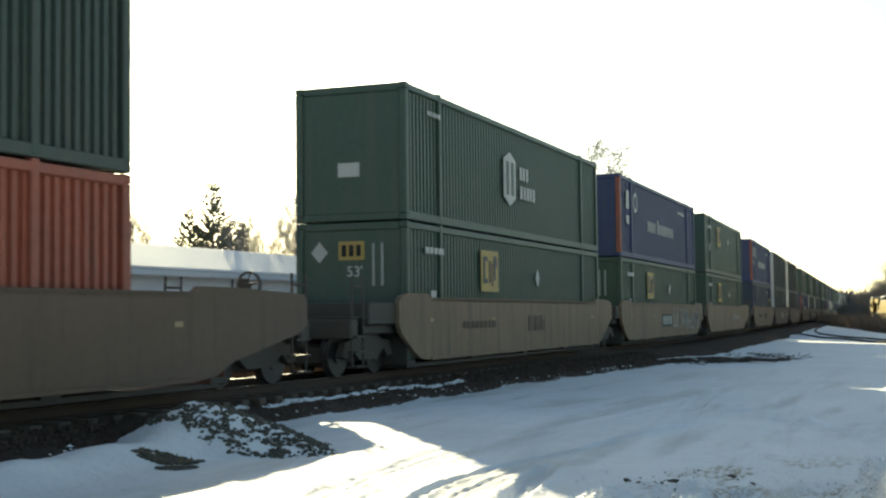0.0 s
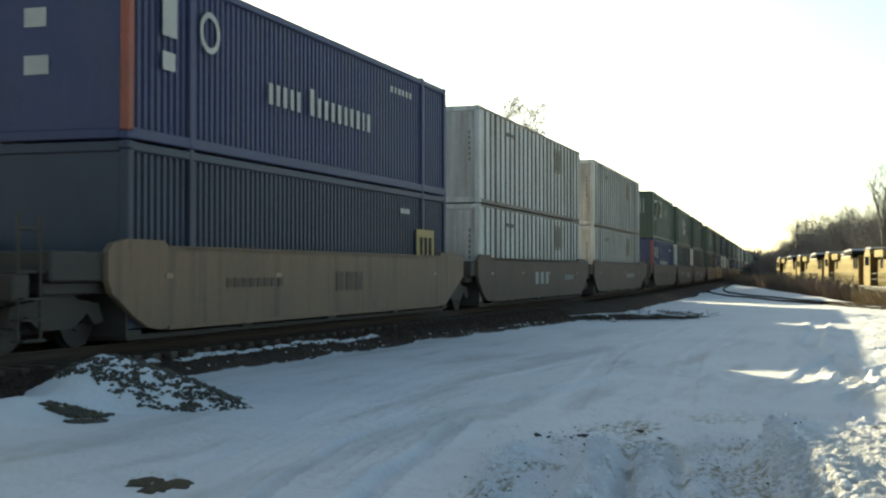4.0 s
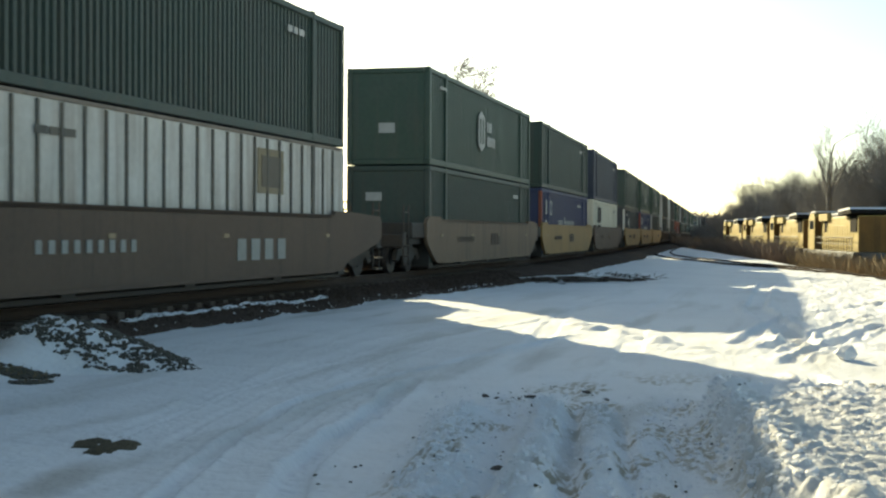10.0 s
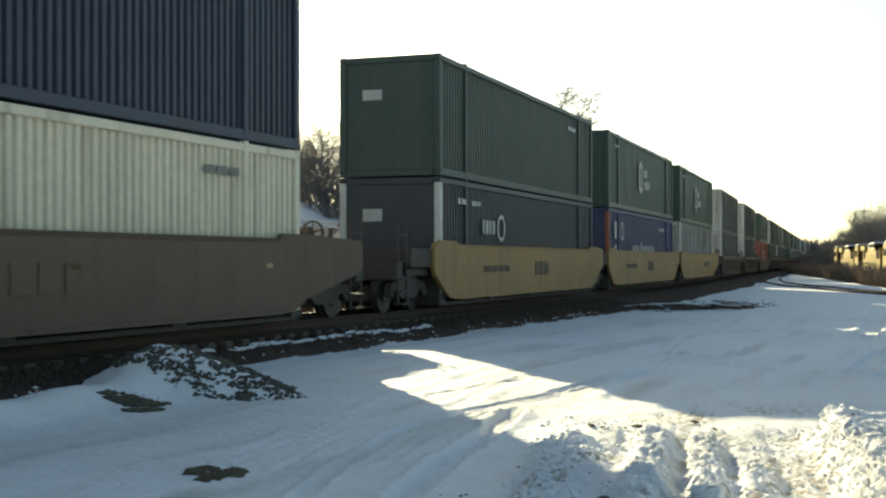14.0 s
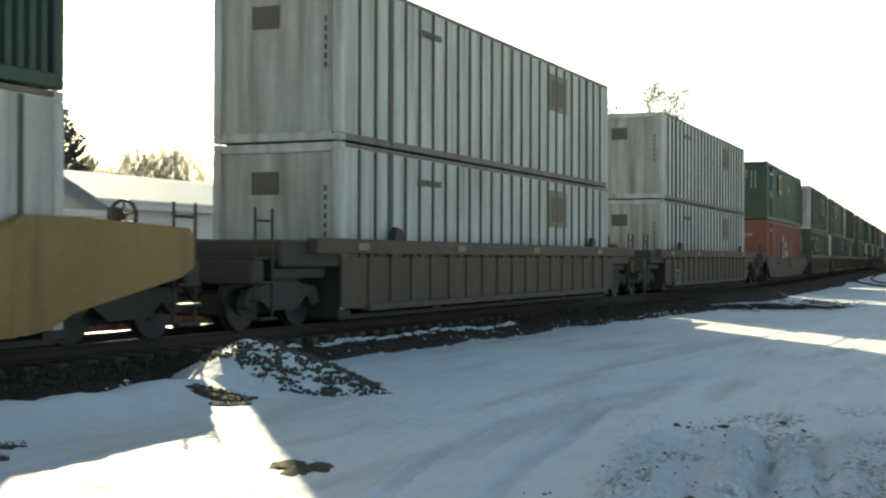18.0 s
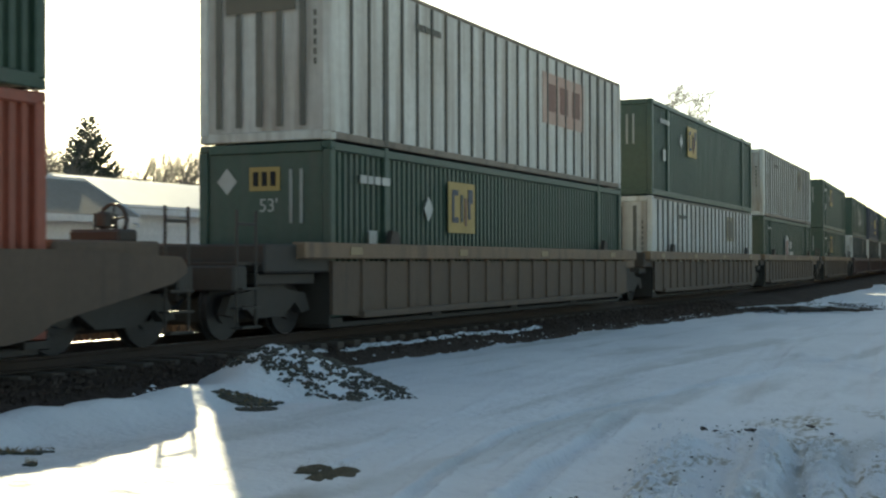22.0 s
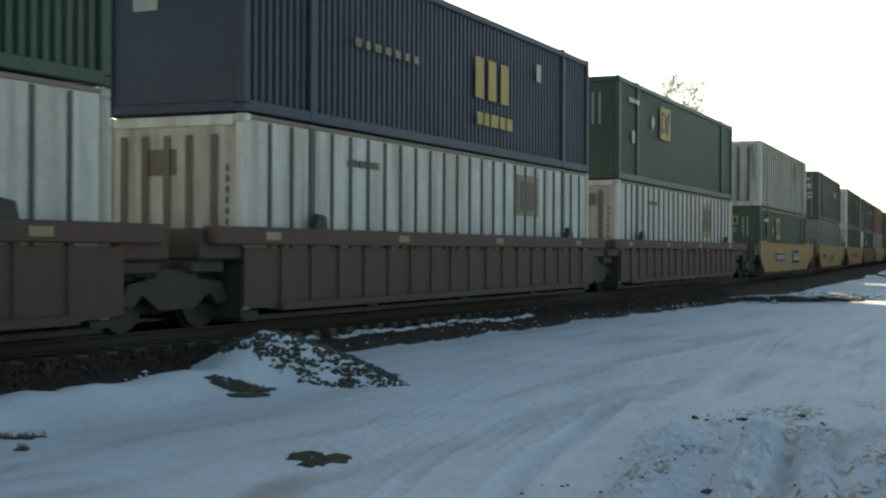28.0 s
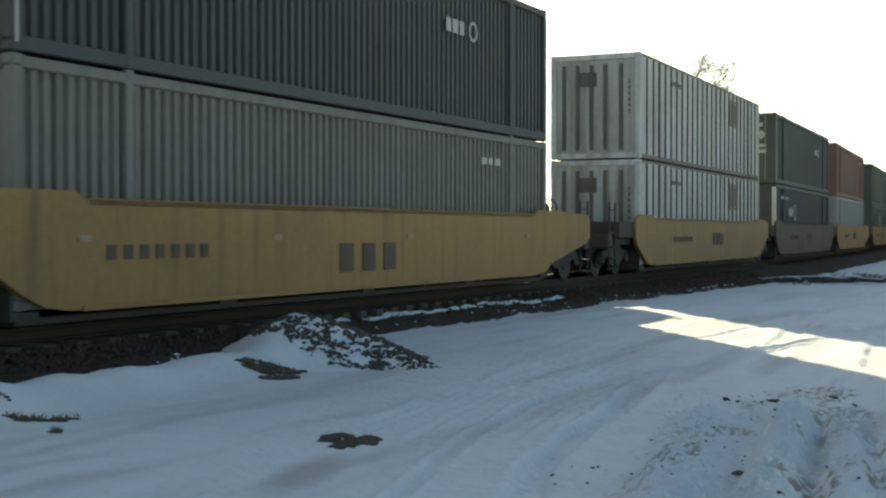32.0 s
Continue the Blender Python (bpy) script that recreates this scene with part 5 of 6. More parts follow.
for n, (px, py, ra, rb, turn) in enumerate(((12.6, 8.65, 0.42, 0.2, -52), (8.85, 5.36, 0.36, 0.26, 35), (8.5, 9.0, 0.26, 0.12, -60), (8.5, 8.36, 0.3, 0.1, -62), (12.3, 8.35, 0.22, 0.12, -50), (8.15, 7.75, 0.07, 0.05, 0), (8.7, 8.14, 0.12, 0.04, -60), (7.8, 8.2, 0.1, 0.05, -60))):
    s = Shape()
    ring = []
    M = 40
    for i in range(M):
        a = 2 * math.pi * i / M
        k = 1 + 0.6 * noise.noise((math.cos(a) * 1.6, math.sin(a) * 1.6, n * 3.1)) + 0.3 * noise.noise((math.cos(a) * 4, math.sin(a) * 4, n)) + 0.12 * rng.uniform(-1, 1)
        ring.append((ra * k * math.cos(a), rb * k * math.sin(a)))
    m = pose(px, py, 0, 0, 0, turn)
    def lay(u, w, lift):
        p = m @ Vector((u, w, 0))
        return (u, w, ground_z(p.x, p.y) + pile_z(p.x, p.y) + lift)
    s.add([lay(0, 0, 0.016)] + [lay(u * 0.6, w * 0.6, 0.014) for u, w in ring] + [lay(u, w, -0.01) for u, w in ring],
          [(0, 1 + i, 1 + (i + 1) % M) for i in range(M)] + [(1 + i, 1 + M + i, 1 + M + (i + 1) % M, 1 + (i + 1) % M) for i in range(M)])
    patch = tagged(new("bare_patch"), "patch of bare brown earth and dead grass showing through snow", "bare ground", "bare patches")
    patch.matrix_basis = m
    part("earth", s, DIRT, patch, smooth=True)
    tufts = Shape()
    for _ in range(int((300 if n in (0, 4) else 1600) * ra * rb) + 8):
        a, d = rng.uniform(0, 6.28), rng.random() ** 0.5 * 0.9
        u, w = ra * d * math.cos(a), rb * d * math.sin(a)
        z = lay(u, w, 0.02)[2]
        h, lean = rng.uniform(0.02, 0.06), rng.uniform(-0.04, 0.04)
        tufts.add([(u - 0.006, w, z), (u + 0.006, w, z), (u + lean, w + lean, z + h)], [(0, 1, 2)])
    tagged(part("dead_grass", tufts, WEED, patch), kind="stuff")
    if n != 1:
        for i in range(90 if n in (0, 4) else 26 if ra > 0.25 else 5):
            a, d = rng.uniform(0, 6.28), rng.random() ** 0.5
            u, w = ra * d * math.cos(a), rb * d * math.sin(a)
            ob = part("stone", stones[i % 5], STONE, patch)
            k = rng.uniform(0.6, 1.3) if n in (0, 4) else rng.uniform(0.5, 1.0)
            ob.matrix_basis = pose(*lay(u, w, 0.012), 0, 0, rng.uniform(0, 360)) @ Matrix.Diagonal((k, k, 0.7 * k, 1))

# old sleepers and brush thrown down beyond
ties = thing("discarded_sleepers", "low jumble of old wooden sleepers dusted with snow", "sleepers", at=pose(44.4, 7.8, 0))
old_tie = Shape().box(-0.8, 0.8, -0.08, 0.08, 0.0, 0.1, 0.02).mesh("sleeper", TIE)
snow_strip = Shape().box(-0.75, 0.7, -0.075, 0.075, 0.102, 0.13, 0.01).mesh("snow_cover", SNOW)
for i in range(34):
    u, w = rng.gauss(0.2, 0.85), rng.gauss(0.0, 0.75)
    m = pose(u, w - 0.25 * u, -0.03 + 0.05 * (i % 3) + ground_z(44.4 + u, 7.8 + w), rng.uniform(-12, 12), rng.uniform(-5, 5), rng.uniform(-60, 70))
    part("sleeper", old_tie, TIE, ties).matrix_basis = m
    if i % 3:
        part("snow_cover", snow_strip, SNOW, ties).matrix_basis = m

scraps = Shape()
for _ in range(260):
    u, w = rng.gauss(0.2, 1.0), rng.gauss(0.0, 0.85)
    x, y = 44.4 + u, 7.8 + w - 0.25 * u
    p = Vector((x, y, ground_z(x, y) + rng.uniform(0.0, 0.16)))
    scraps.tube(p, p + Vector((rng.uniform(-0.5, 0.5), rng.uniform(-0.4, 0.4), rng.uniform(-0.02, 0.16))), 0.018, 0.008, n=4)
solid("brushwood", scraps, TIE, "cut branches lying among old sleepers", "brush", kind="stuff")

# clods of ploughed snow on the bank, and specks of dirt
clods = Shape()


def clod(x, y, r, sink):
    b = blob(rng, r, 0.8)
    z = ground_z(x, y) + r * sink
    clods.add([(p[0] + x, p[1] + y, p[2] + z) for p in b.v], b.f)


for _ in range(6500):
    x, y = rng.uniform(6.8, 13.3), rng.uniform(-2.6, 3.9)
    if y > 3.0 + 0.2 * (x - 8.6) or (y > 1.2 + 0.1 * (x - 8) and rng.random() < 0.6):
        continue
    clod(x, y, 0.007 + 0.02 * rng.random() ** 4, 0.0)
for slope, at, half, high, far in WINDROWS:
    for _ in range(int(3600 * half)):
        x = rng.uniform(6.8, far + 0.1)
        clod(x, at + slope * (x - 8.0) + rng.gauss(0, 0.5) * half, 0.009 + 0.024 * rng.random() ** 3, -0.15)
for _ in range(500):
    x = rng.uniform(7.5, 12.6)
    clod(x, 1.07 + 0.175 * (x - 12.4) + rng.gauss(-0.04, 0.07), 0.012 + 0.03 * rng.random() ** 2, 0.0)
for x, y, r in ((17.74, -0.22, 0.15), (13.5, 0.06, 0.1), (13.3, -0.08, 0.08), (13.0, 0.62, 0.06), (12.9, 0.35, 0.07), (12.75, -0.02, 0.07), (13.2, 0.25, 0.05), (12.85, 0.8, 0.05), (13.6, 0.3, 0.04)):
    clod(x, y, r, 0.5)
solid("snow_clods", clods, SNOW, "loose lumps of ploughed snow", "snow", kind="stuff")
specks = Shape()
for _ in range(420):
    x, y = rng.uniform(7.0, 14.0), rng.uniform(0.6, 3.4)
    if noise.noise((x * 0.9, y * 0.9, 6.0)) < 0.05:
        continue
    b = blob(rng, rng.uniform(0.006, 0.02), 0.6)
    z = ground_z(x, y)
    specks.add([(p[0] + x, p[1] + y, p[2] + z) for p in b.v], b.f)
solid("dirt_specks", specks, DIRT, "dark crumbs of earth and bark on the snow", "dirt", kind="stuff")

for x, y, r, turn in ((12.46, 3.26, 0.075, 20), (12.74, 2.86, 0.06, 80), (12.6, 2.95, 0.03, 10), (13.4, 2.41, 0.05, -40), (8.4, 2.1, 0.06, -30), (11.35, 2.55, 0.03, 0), (12.3, 3.1, 0.03, 60), (9.05, 1.66, 0.035, 30), (12.8, 2.1, 0.04, -15)):
    b = blob(rng, r, 0.3)
    solid("bark_scrap", b, TIE, "dark curled scrap of bark lying on snow", "bark", "scraps on the snow", at=pose(x, y, ground_z(x, y) + 0.02, 12, 8, turn) @ Matrix.Diagonal((1.3, 0.6, 1, 1)))

# snow caught on the ballast: a ragged strip along its foot and a dusting between the stones
drift = Shape()


def flake(x, y, z, a, b, turn):
    """A thin, uneven patch of snow."""
    c, d = math.cos(turn), math.sin(turn)
    ring = [(a * math.cos(k * 0.785) * rng.uniform(0.6, 1.2), b * math.sin(k * 0.785) * rng.uniform(0.6, 1.2)) for k in range(8)]
    drift.add([(x, y, z + 0.02)] + [(x + c * u - d * w, y + d * u + c * w, z - 0.012) for u, w in ring], [(0, 1 + k, 1 + (k + 1) % 8) for k in range(8)])


for _ in range(420):
    s = rng.uniform(17.5, 27.0)
    if noise.noise((s * 0.9, 0.0, 4.0)) + 0.6 * noise.noise((s * 3.3, 1.0, 4.0)) < -0.2:
        continue
    q = 0.36 - 0.85 * bed_foot(s) + rng.gauss(0, 0.02) + 0.08 * noise.noise((s * 0.7, 1.0, 0.5))
    x, y, h = on_track(s, q)
    flake(x, y, bed_z(s, q) + 0.018, rng.uniform(0.08, 0.3), rng.uniform(0.006, 0.014), radians(h))
for _ in range(450):
    s = rng.uniform(4.0, 40.0)
    q = 0.02 - 0.85 * bed_foot(s) + rng.gauss(0, 0.08)
    x, y, h = on_track(s, q)
    flake(x, y, max(bed_z(s, q), ground_z(x, y)) + 0.01, rng.uniform(0.03, 0.12), rng.uniform(0.015, 0.05), radians(h) + rng.uniform(-0.4, 0.4))
solid("snow_drifts", drift, SNOW, "ragged streaks of snow lying along the ballast", "snow", kind="stuff", smooth=True)


# ---- trees ----
def bare_tree(seed, height, spread=0.5, levels=5):
    rng = random.Random(seed)
    trunk, crown = Shape(), Shape()

    def grow(p, d, length, r, level):
        segs = 3 if level < 2 else 2
        for i in range(segs):
            q = p + d * (length / segs)
            r1 = r * (0.86 if level else 0.9)
            (trunk if level < 1 else crown).tube(p, q, r, r1, n=7 if level < 1 else (5 if level < 3 else 3), caps=False)
            p, r = q, r1
            d = (d + Vector((rng.uniform(-1, 1), rng.uniform(-1, 1), rng.uniform(-0.3, 0.7))) * (0.16 if level < 2 else 0.26)).normalized()
            if level < levels and (i > 0 or level > 0):
                for _ in range(1 if rng.random() < 0.7 else 2):
                    side = Vector((rng.uniform(-1, 1), rng.uniform(-1, 1), rng.uniform(-0.1, 0.6))).normalized()
                    grow(p, (d * (1 - spread) + side * spread * 1.3).normalized(), length * rng.uniform(0.5, 0.75), r * 0.6, level + 1)
        if level < levels:
            for _ in range(2 if level else 3):
                side = Vector((rng.uniform(-1, 1), rng.uniform(-1, 1), rng.uniform(0.0, 0.8))).normalized()
                grow(p, (d * 0.6 + side * spread).normalized(), length * rng.uniform(0.55, 0.8), r * 0.72, level + 1)

    grow(Vector((0, 0, -0.3)), Vector((0, 0, 1)), height * 0.36, height * 0.017, 0)
    top = max(p[2] for p in crown.v)
    k = height / top
    for s in (trunk, crown):
        s.v = [(p[0] * k, p[1] * k, p[2] * k) for p in s.v]
    return trunk, crown


def put_tree(name, shapes, materials, label, at, group):
    t = thing(name, label, "tree", group, at=at)
    part("trunk", shapes[0], materials[0], t)
    part("crown", shapes[1], materials[1], t)
    return t


def conifer(seed, height, width, dense):
    """Many thin boughs that sweep up at their tips, set with small tufts of needles; the less dense, the more sky shows."""
    rng = random.Random(seed)
    trunk = Shape().tube((0, 0, -0.3), (0, 0, height * 0.98), height * 0.014, 0.012, n=7)
    crown = Shape()
    for _ in range(int(height * 46 * dense)):
        z = height * (0.1 + 0.88 * rng.random() ** 0.85)
        k = 1 - z / height
        reach = width * k ** 0.85 * rng.uniform(0.5, 1.1) + 0.06
        a = rng.uniform(0, 6.283)
        out, side = Vector((math.cos(a), math.sin(a), 0)), Vector((-math.sin(a), math.cos(a), 0))
        n = max(2, int(reach / 0.12))
        base = last = Vector((0, 0, z))
        for i in range(1, n + 1):
            f = i / n
            c = base + out * reach * f + Vector((0, 0, reach * (0.5 * f * f + 0.05 * f))) + side * 0.05 * rng.uniform(-1, 1)
            crown.tube(last, c, 0.014 * (1.3 - f), 0.014 * (1.2 - f), n=3, caps=False)
            last = c
            if f < 0.3 and reach > 0.5:
                continue
            for sgn in (-1, 1):
                if rng.random() < 0.25:
                    continue
                tip = c + (out * 0.8 + side * sgn * rng.uniform(0.3, 1.0) + Vector((0, 0, rng.uniform(-0.1, 0.7)))) * min(0.05 + 0.3 * reach, 0.14 + 0.22 * min(1.0, reach) * (1.2 - f))
                up = Vector((0, 0, min(0.02 + 0.08 * reach, 0.035 + 0.04 * rng.random())))
                crown.add([c - up, c + up, c + out * 0.12, tip], [(0, 2, 3), (1, 0, 3), (2, 1, 3), (0, 1, 2)])
    return trunk, crown


MADE_TREES = [bare_tree(s, 12.0, 0.5 + 0.06 * (s % 3), 5) for s in (1, 2, 3, 4, 5, 6)]
TREE_MESH = [(a.mesh("trunk", BARK), b.mesh("crown", TWIG)) for a, b in MADE_TREES]
rng = random.Random(23)


def stand(bearing, dist, top, which, turn, label, group, low=0.0, slim=1.0):
    """A bare tree seen on a bearing at a distance, its top at that height."""
    x, y = dist * math.cos(radians(bearing)), dist * math.sin(radians(bearing))
    k = (top - low) / 12.0
    return put_tree("bare_tree", TREE_MESH[which % 6], (BARK, TWIG), label, pose(x, y, low, 0, 0, turn) @ Matrix.Diagonal((k * slim, k * slim, k, 1)), group)


def forked_tree(seed):
    """A tall tree whose few long limbs lean to one side and end in sprays of twigs; local y points to the leaning side."""
    rng = random.Random(seed)
    trunk, crown = Shape(), Shape()
    pts = [Vector((0, 0.0, -0.3)), Vector((0.1, -0.1, 3.5)), Vector((0.0, 0.05, 6.6)), Vector((0.0, 0.1, 8.6))]
    for i in range(3):
        trunk.tube(pts[i], pts[i + 1], 0.24 - 0.05 * i, 0.19 - 0.05 * i, n=8, caps=False)

    def spray(p, d, length, r, level):
        for i in range(3):
            q = p + d * length / 3
            r = max(0.012, r)
            crown.tube(p, q, r, r * 0.8, n=4 if level < 2 else 3, caps=False)
            p, r = q, r * 0.8
            d = (d + Vector((rng.uniform(-1, 1), rng.uniform(-1, 1), rng.uniform(-0.4, 0.6))) * 0.3).normalized()
            if level < 3:
                for _ in range(1 if level else 2):
                    side = Vector((rng.uniform(-1, 1), rng.uniform(-1, 1), rng.uniform(-0.3, 0.9))).normalized()
                    spray(p, (d * 0.5 + side * 0.7).normalized(), length * rng.uniform(0.45, 0.7), r * 0.6, level + 1)

    limbs = [((0, 0.1, 8.6), (0.1, 0.75, 9.8), (0.0, 1.35, 10.7), (0.1, 1.75, 11.5)), ((0, 0.1, 8.6), (-0.2, -0.25, 9.6), (0.1, -0.55, 10.4)), ((0.1, 0.75, 9.8), (0.2, 1.5, 10.0), (0.3, 2.1, 10.2)), ((0, 0.05, 6.6), (0.2, -0.9, 7.6), (0.3, -1.3, 8.9)), ((0, 0.05, 6.6), (-0.3, 1.0, 7.4), (-0.2, 1.9, 8.2), (0.0, 2.6, 8.6)), ((0.0, 1.35, 10.7), (0.1, 1.0, 11.2), (0.2, 0.95, 11.7))]
    for k, limb in enumerate(limbs):
        line = [Vector(q) for q in limb]
        r = 0.08 if k != 1 else 0.055
        for a, b in zip(line, line[1:]):
            crown.tube(a, b, r, r * 0.75, n=6, caps=False)
            r *= 0.75
            for _ in range(2):
                side = Vector((rng.uniform(-1, 1), rng.uniform(-1, 1), rng.uniform(0.0, 0.9))).normalized()
                spray(a.lerp(b, rng.uniform(0.3, 1.0)), ((b - a).normalized() * 0.5 + side * 0.7).normalized(), rng.uniform(0.9, 1.5), r * 0.7, 1)
        for _ in range(3):
            side = Vector((rng.uniform(-1, 1), rng.uniform(-1, 1), rng.uniform(-0.1, 0.9))).normalized()
            spray(line[-1], ((line[-1] - line[-2]).normalized() * 0.6 + side * 0.6).normalized(), rng.uniform(0.8, 1.3), r * 0.55, 0)
    return trunk, crown


put_tree("bare_tree", forked_tree(5), (BARK, TWIG), "tall leafless tree leaning over the far side of the railway", pose(78.0 * math.cos(radians(16.6)), 78.0 * math.sin(radians(16.6)), -0.7, 0, 0, 195) @ Matrix.Diagonal((1.1, 1.1, 0.96, 1)), "trees behind the railway")
for n, (bearing, dist, top) in enumerate(((35.4, 62, 7.4), (29.8, 66, 8.1), (28.6, 70, 7.4), (45.6, 55, 7.9), (44.6, 58, 8.1), (46.3, 60, 9.0), (47.6, 60, 8.8), (39.0, 66, 7.8), (37.6, 64, 8.2), (36.6, 70, 8.6), (43.7, 58, 8.5), (42.9, 62, 8.3), (38.2, 60, 7.8), (33.6, 72, 6.8), (31.0, 60, 7.2), (43.2, 70, 9.0), (40.2, 72, 7.0), (26.0, 62, 9.4), (26.7, 66, 10.0), (27.3, 64, 9.6), (28.0, 67, 9.0), (25.3, 70, 9.4), (49.5, 58, 7.5))):
    stand(bearing, dist, top, n, n * 67, "leafless garden tree behind the white house", "trees behind the railway")
for n, (bearing, dist, top, wide, dense) in enumerate(((41.25, 60, 8.3, 2.9, 1.3), (32.6, 64, 8.4, 2.5, 0.9), (33.65, 66, 7.3, 1.8, 0.85), (31.35, 65, 6.5, 1.0, 1.5), (47.5, 66, 8.6, 2.4, 0.9))):
    a, b = conifer(50 + n, top, wide, dense)
    x, y = dist * math.cos(radians(bearing)), dist * math.sin(radians(bearing))
    put_tree("fir_tree", (a, b), (BARK, NEEDLE), "dark pointed fir standing behind the white house", pose(x, y, 0), "firs")

# the wood beyond the yard
SKYLINE = [(-6.0, 5.8), (-2.4, 4.6), (-1.0, 3.6), (0.75, 3.1), (1.9, 3.05), (3.2, 2.3), (3.9, 1.65), (4.6, 0.95), (5.6, 0.5)]


def skyline(bearing):
    """How high the wood stands over the horizon, in degrees, on a bearing."""
    for (b0, e0), (b1, e1) in zip(SKYLINE, SKYLINE[1:]):
        if b0 <= bearing <= b1:
            return e0 + (e1 - e0) * (bearing - b0) / (b1 - b0)
    return 5.6


for n in range(84):
    bearing = -6.0 + 11.5 * ((n + rng.random()) / 84)
    dist = (103 + 17.0 * max(0.0, bearing + 1.5)) * rng.uniform(1.03, 1.5)
    top = 1.65 + dist * math.tan(radians(skyline(bearing) * rng.uniform(0.55, 1.08)))
    stand(bearing, dist, top, n, rng.uniform(0, 360), "leafless tree at the edge of a bare winter wood", "wood beyond the yard", -1.3)


def vase_tree(seed, height):
    """A bare trunk that divides halfway up into spreading limbs, fine twigs all round the crown."""
    rng = random.Random(seed)
    trunk, crown = Shape(), Shape()
    fork = Vector((0, 0, height * 0.55))
    trunk.tube((0, 0, -0.3), fork, height * 0.02, height * 0.016, n=8, caps=False)

    def limb(p, d, length, r, level):
        for i in range(4):
            q = p + d * length / 4
            crown.tube(p, q, r, r * 0.84, n=5 if level < 2 else 3, caps=False)
            p, r = q, r * 0.84
            d = (d + Vector((rng.uniform(-1, 1), rng.uniform(-1, 1), rng.uniform(-0.3, 0.55))) * 0.26).normalized()
            if level < 3 and i:
                for _ in range(2 if level > 0 else 1):
                    side = Vector((rng.uniform(-1, 1), rng.uniform(-1, 1), rng.uniform(-0.2, 0.7))).normalized()
                    limb(p, (d * 0.6 + side * 0.75).normalized(), length * rng.uniform(0.45, 0.72), max(0.016, r * 0.5), level + 1)

    for k in range(6):
        a = 1.257 * k + rng.uniform(-0.4, 0.4)
        out = 0.26 if k == 0 else rng.uniform(0.34, 0.62)
        limb(fork - Vector((0, 0, height * 0.03 * k)), Vector((out * math.cos(a), out * math.sin(a), 1)).normalized(), height * (0.46 if k == 0 else rng.uniform(0.34, 0.42)), height * 0.018, 0)
    top, wide = max(p[2] for p in crown.v), max(math.hypot(p[0], p[1]) for p in crown.v)
    base, k = height * 0.43, height * 0.32 / wide
    crown.v = [(p[0] * k, p[1] * k, base + (p[2] - base) * (height - base) / (top - base)) for p in crown.v]
    return trunk, crown


put_tree("bare_tree", vase_tree(4, 13.5), (BARK, TWIG), "tall leafless tree standing over the wood's edge", pose(118.0, 0.02, -1.3, 0, 0, 30), "wood beyond the yard")
stand(-2.3, 112.0, 13.4, 4, 200, "tall leafless tree standing over the wood's edge", "wood beyond the yard", -1.3, 0.65)


pole = thing("utility_pole", "weathered wooden utility pole with one crossarm", "utility pole", at=pose(240.0 * math.cos(radians(3.15)), 240.0 * math.sin(radians(3.15)), 0, 0, 0, 20))
part("mast", Shape().tube((0, 0, -1.5), (0, 0, 11.2), 0.17, 0.12, n=8), BARK, pole)
part("crossarm", Shape().box(-0.06, 0.06, -1.2, 1.2, 10.3, 10.45, 0.01), BARK, pole)
for y in (-0.9, -0.4, 0.4, 0.9):
    part("insulator", Shape().tube((0, y, 10.45), (0, y, 10.65), 0.05, 0.035, n=6), SIGNWHITE, pole, "pale insulator")


def brush(name, label, n, place, material, h0, h1, wide):
    s = Shape()
    for _ in range(n):
        x, y, z = place()
        h = rng.uniform(h0, h1)
        for _ in range(3):
            a, lean = rng.uniform(0, 6.28), rng.uniform(0.1, 0.75) * h
            dx, dy = math.cos(a) * lean, math.sin(a) * lean
            s.add([(x - wide, y, z - 0.05), (x + wide, y, z - 0.05), (x + dx * 0.5, y + dy * 0.5 + wide, z + h * 0.6), (x + dx, y + dy, z + h)], [(0, 1, 2), (0, 2, 3), (1, 3, 2)])
    return solid(name, s, material, label, "brush", kind="stuff")


SCRUB = mat("scrub", (0.2, 0.14, 0.1), 0.9, other=(0.27, 0.2, 0.15), blotch=0.2, fine=1.5, bump=0)


def yard_spot(q0, q1, w0, w1):
    def place():
        p = YARD_P + YARD_D * rng.uniform(w0, w1) + YARD_N * rng.uniform(q0, q1)
        return p.x, p.y, ground_z(p.x, p.y)
    return place


brush("dry_weeds", "strip of dry straw-coloured weeds beside the yard", 16000, yard_spot(-5.6, -0.2, -60, 60), WEED, 0.4, 1.45, 0.022)
brush("brown_scrub", "dark brown scrub beside the yard", 9000, yard_spot(-6.6, -0.2, -10, 100), SCRUB, 0.5, 1.7, 0.02)
def far_shoulder():
    s = rng.uniform(4.0, 62.0)
    x, y, _ = on_track(s, rng.uniform(3.4, 6.4))
    return x, y, 0.2


brush("trackside_weeds", "low dead weeds along the far shoulder of the railway", 5200, far_shoulder, SCRUB, 0.25, 0.65, 0.025)


def wood_spot():
    b = rng.uniform(-6.0, 5.4)
    d = (100 + 17.0 * max(0.0, b + 1.5)) * rng.uniform(1.03, 1.45)
    return d * math.cos(radians(b)), d * math.sin(radians(b)), -1.4


brush("undergrowth", "tangled leafless undergrowth in the wood", 4200, wood_spot, TWIG, 1.2, 4.2, 0.05)


def horizon_place():
    a, d = radians(rng.uniform(-25, 65)), rng.uniform(420, 620)
    return d * math.cos(a), d * math.sin(a), -1.0


brush("far_woods", "low grey line of distant leafless woods", 9000, horizon_place, TWIG, 4.0, 11.0, 0.9)


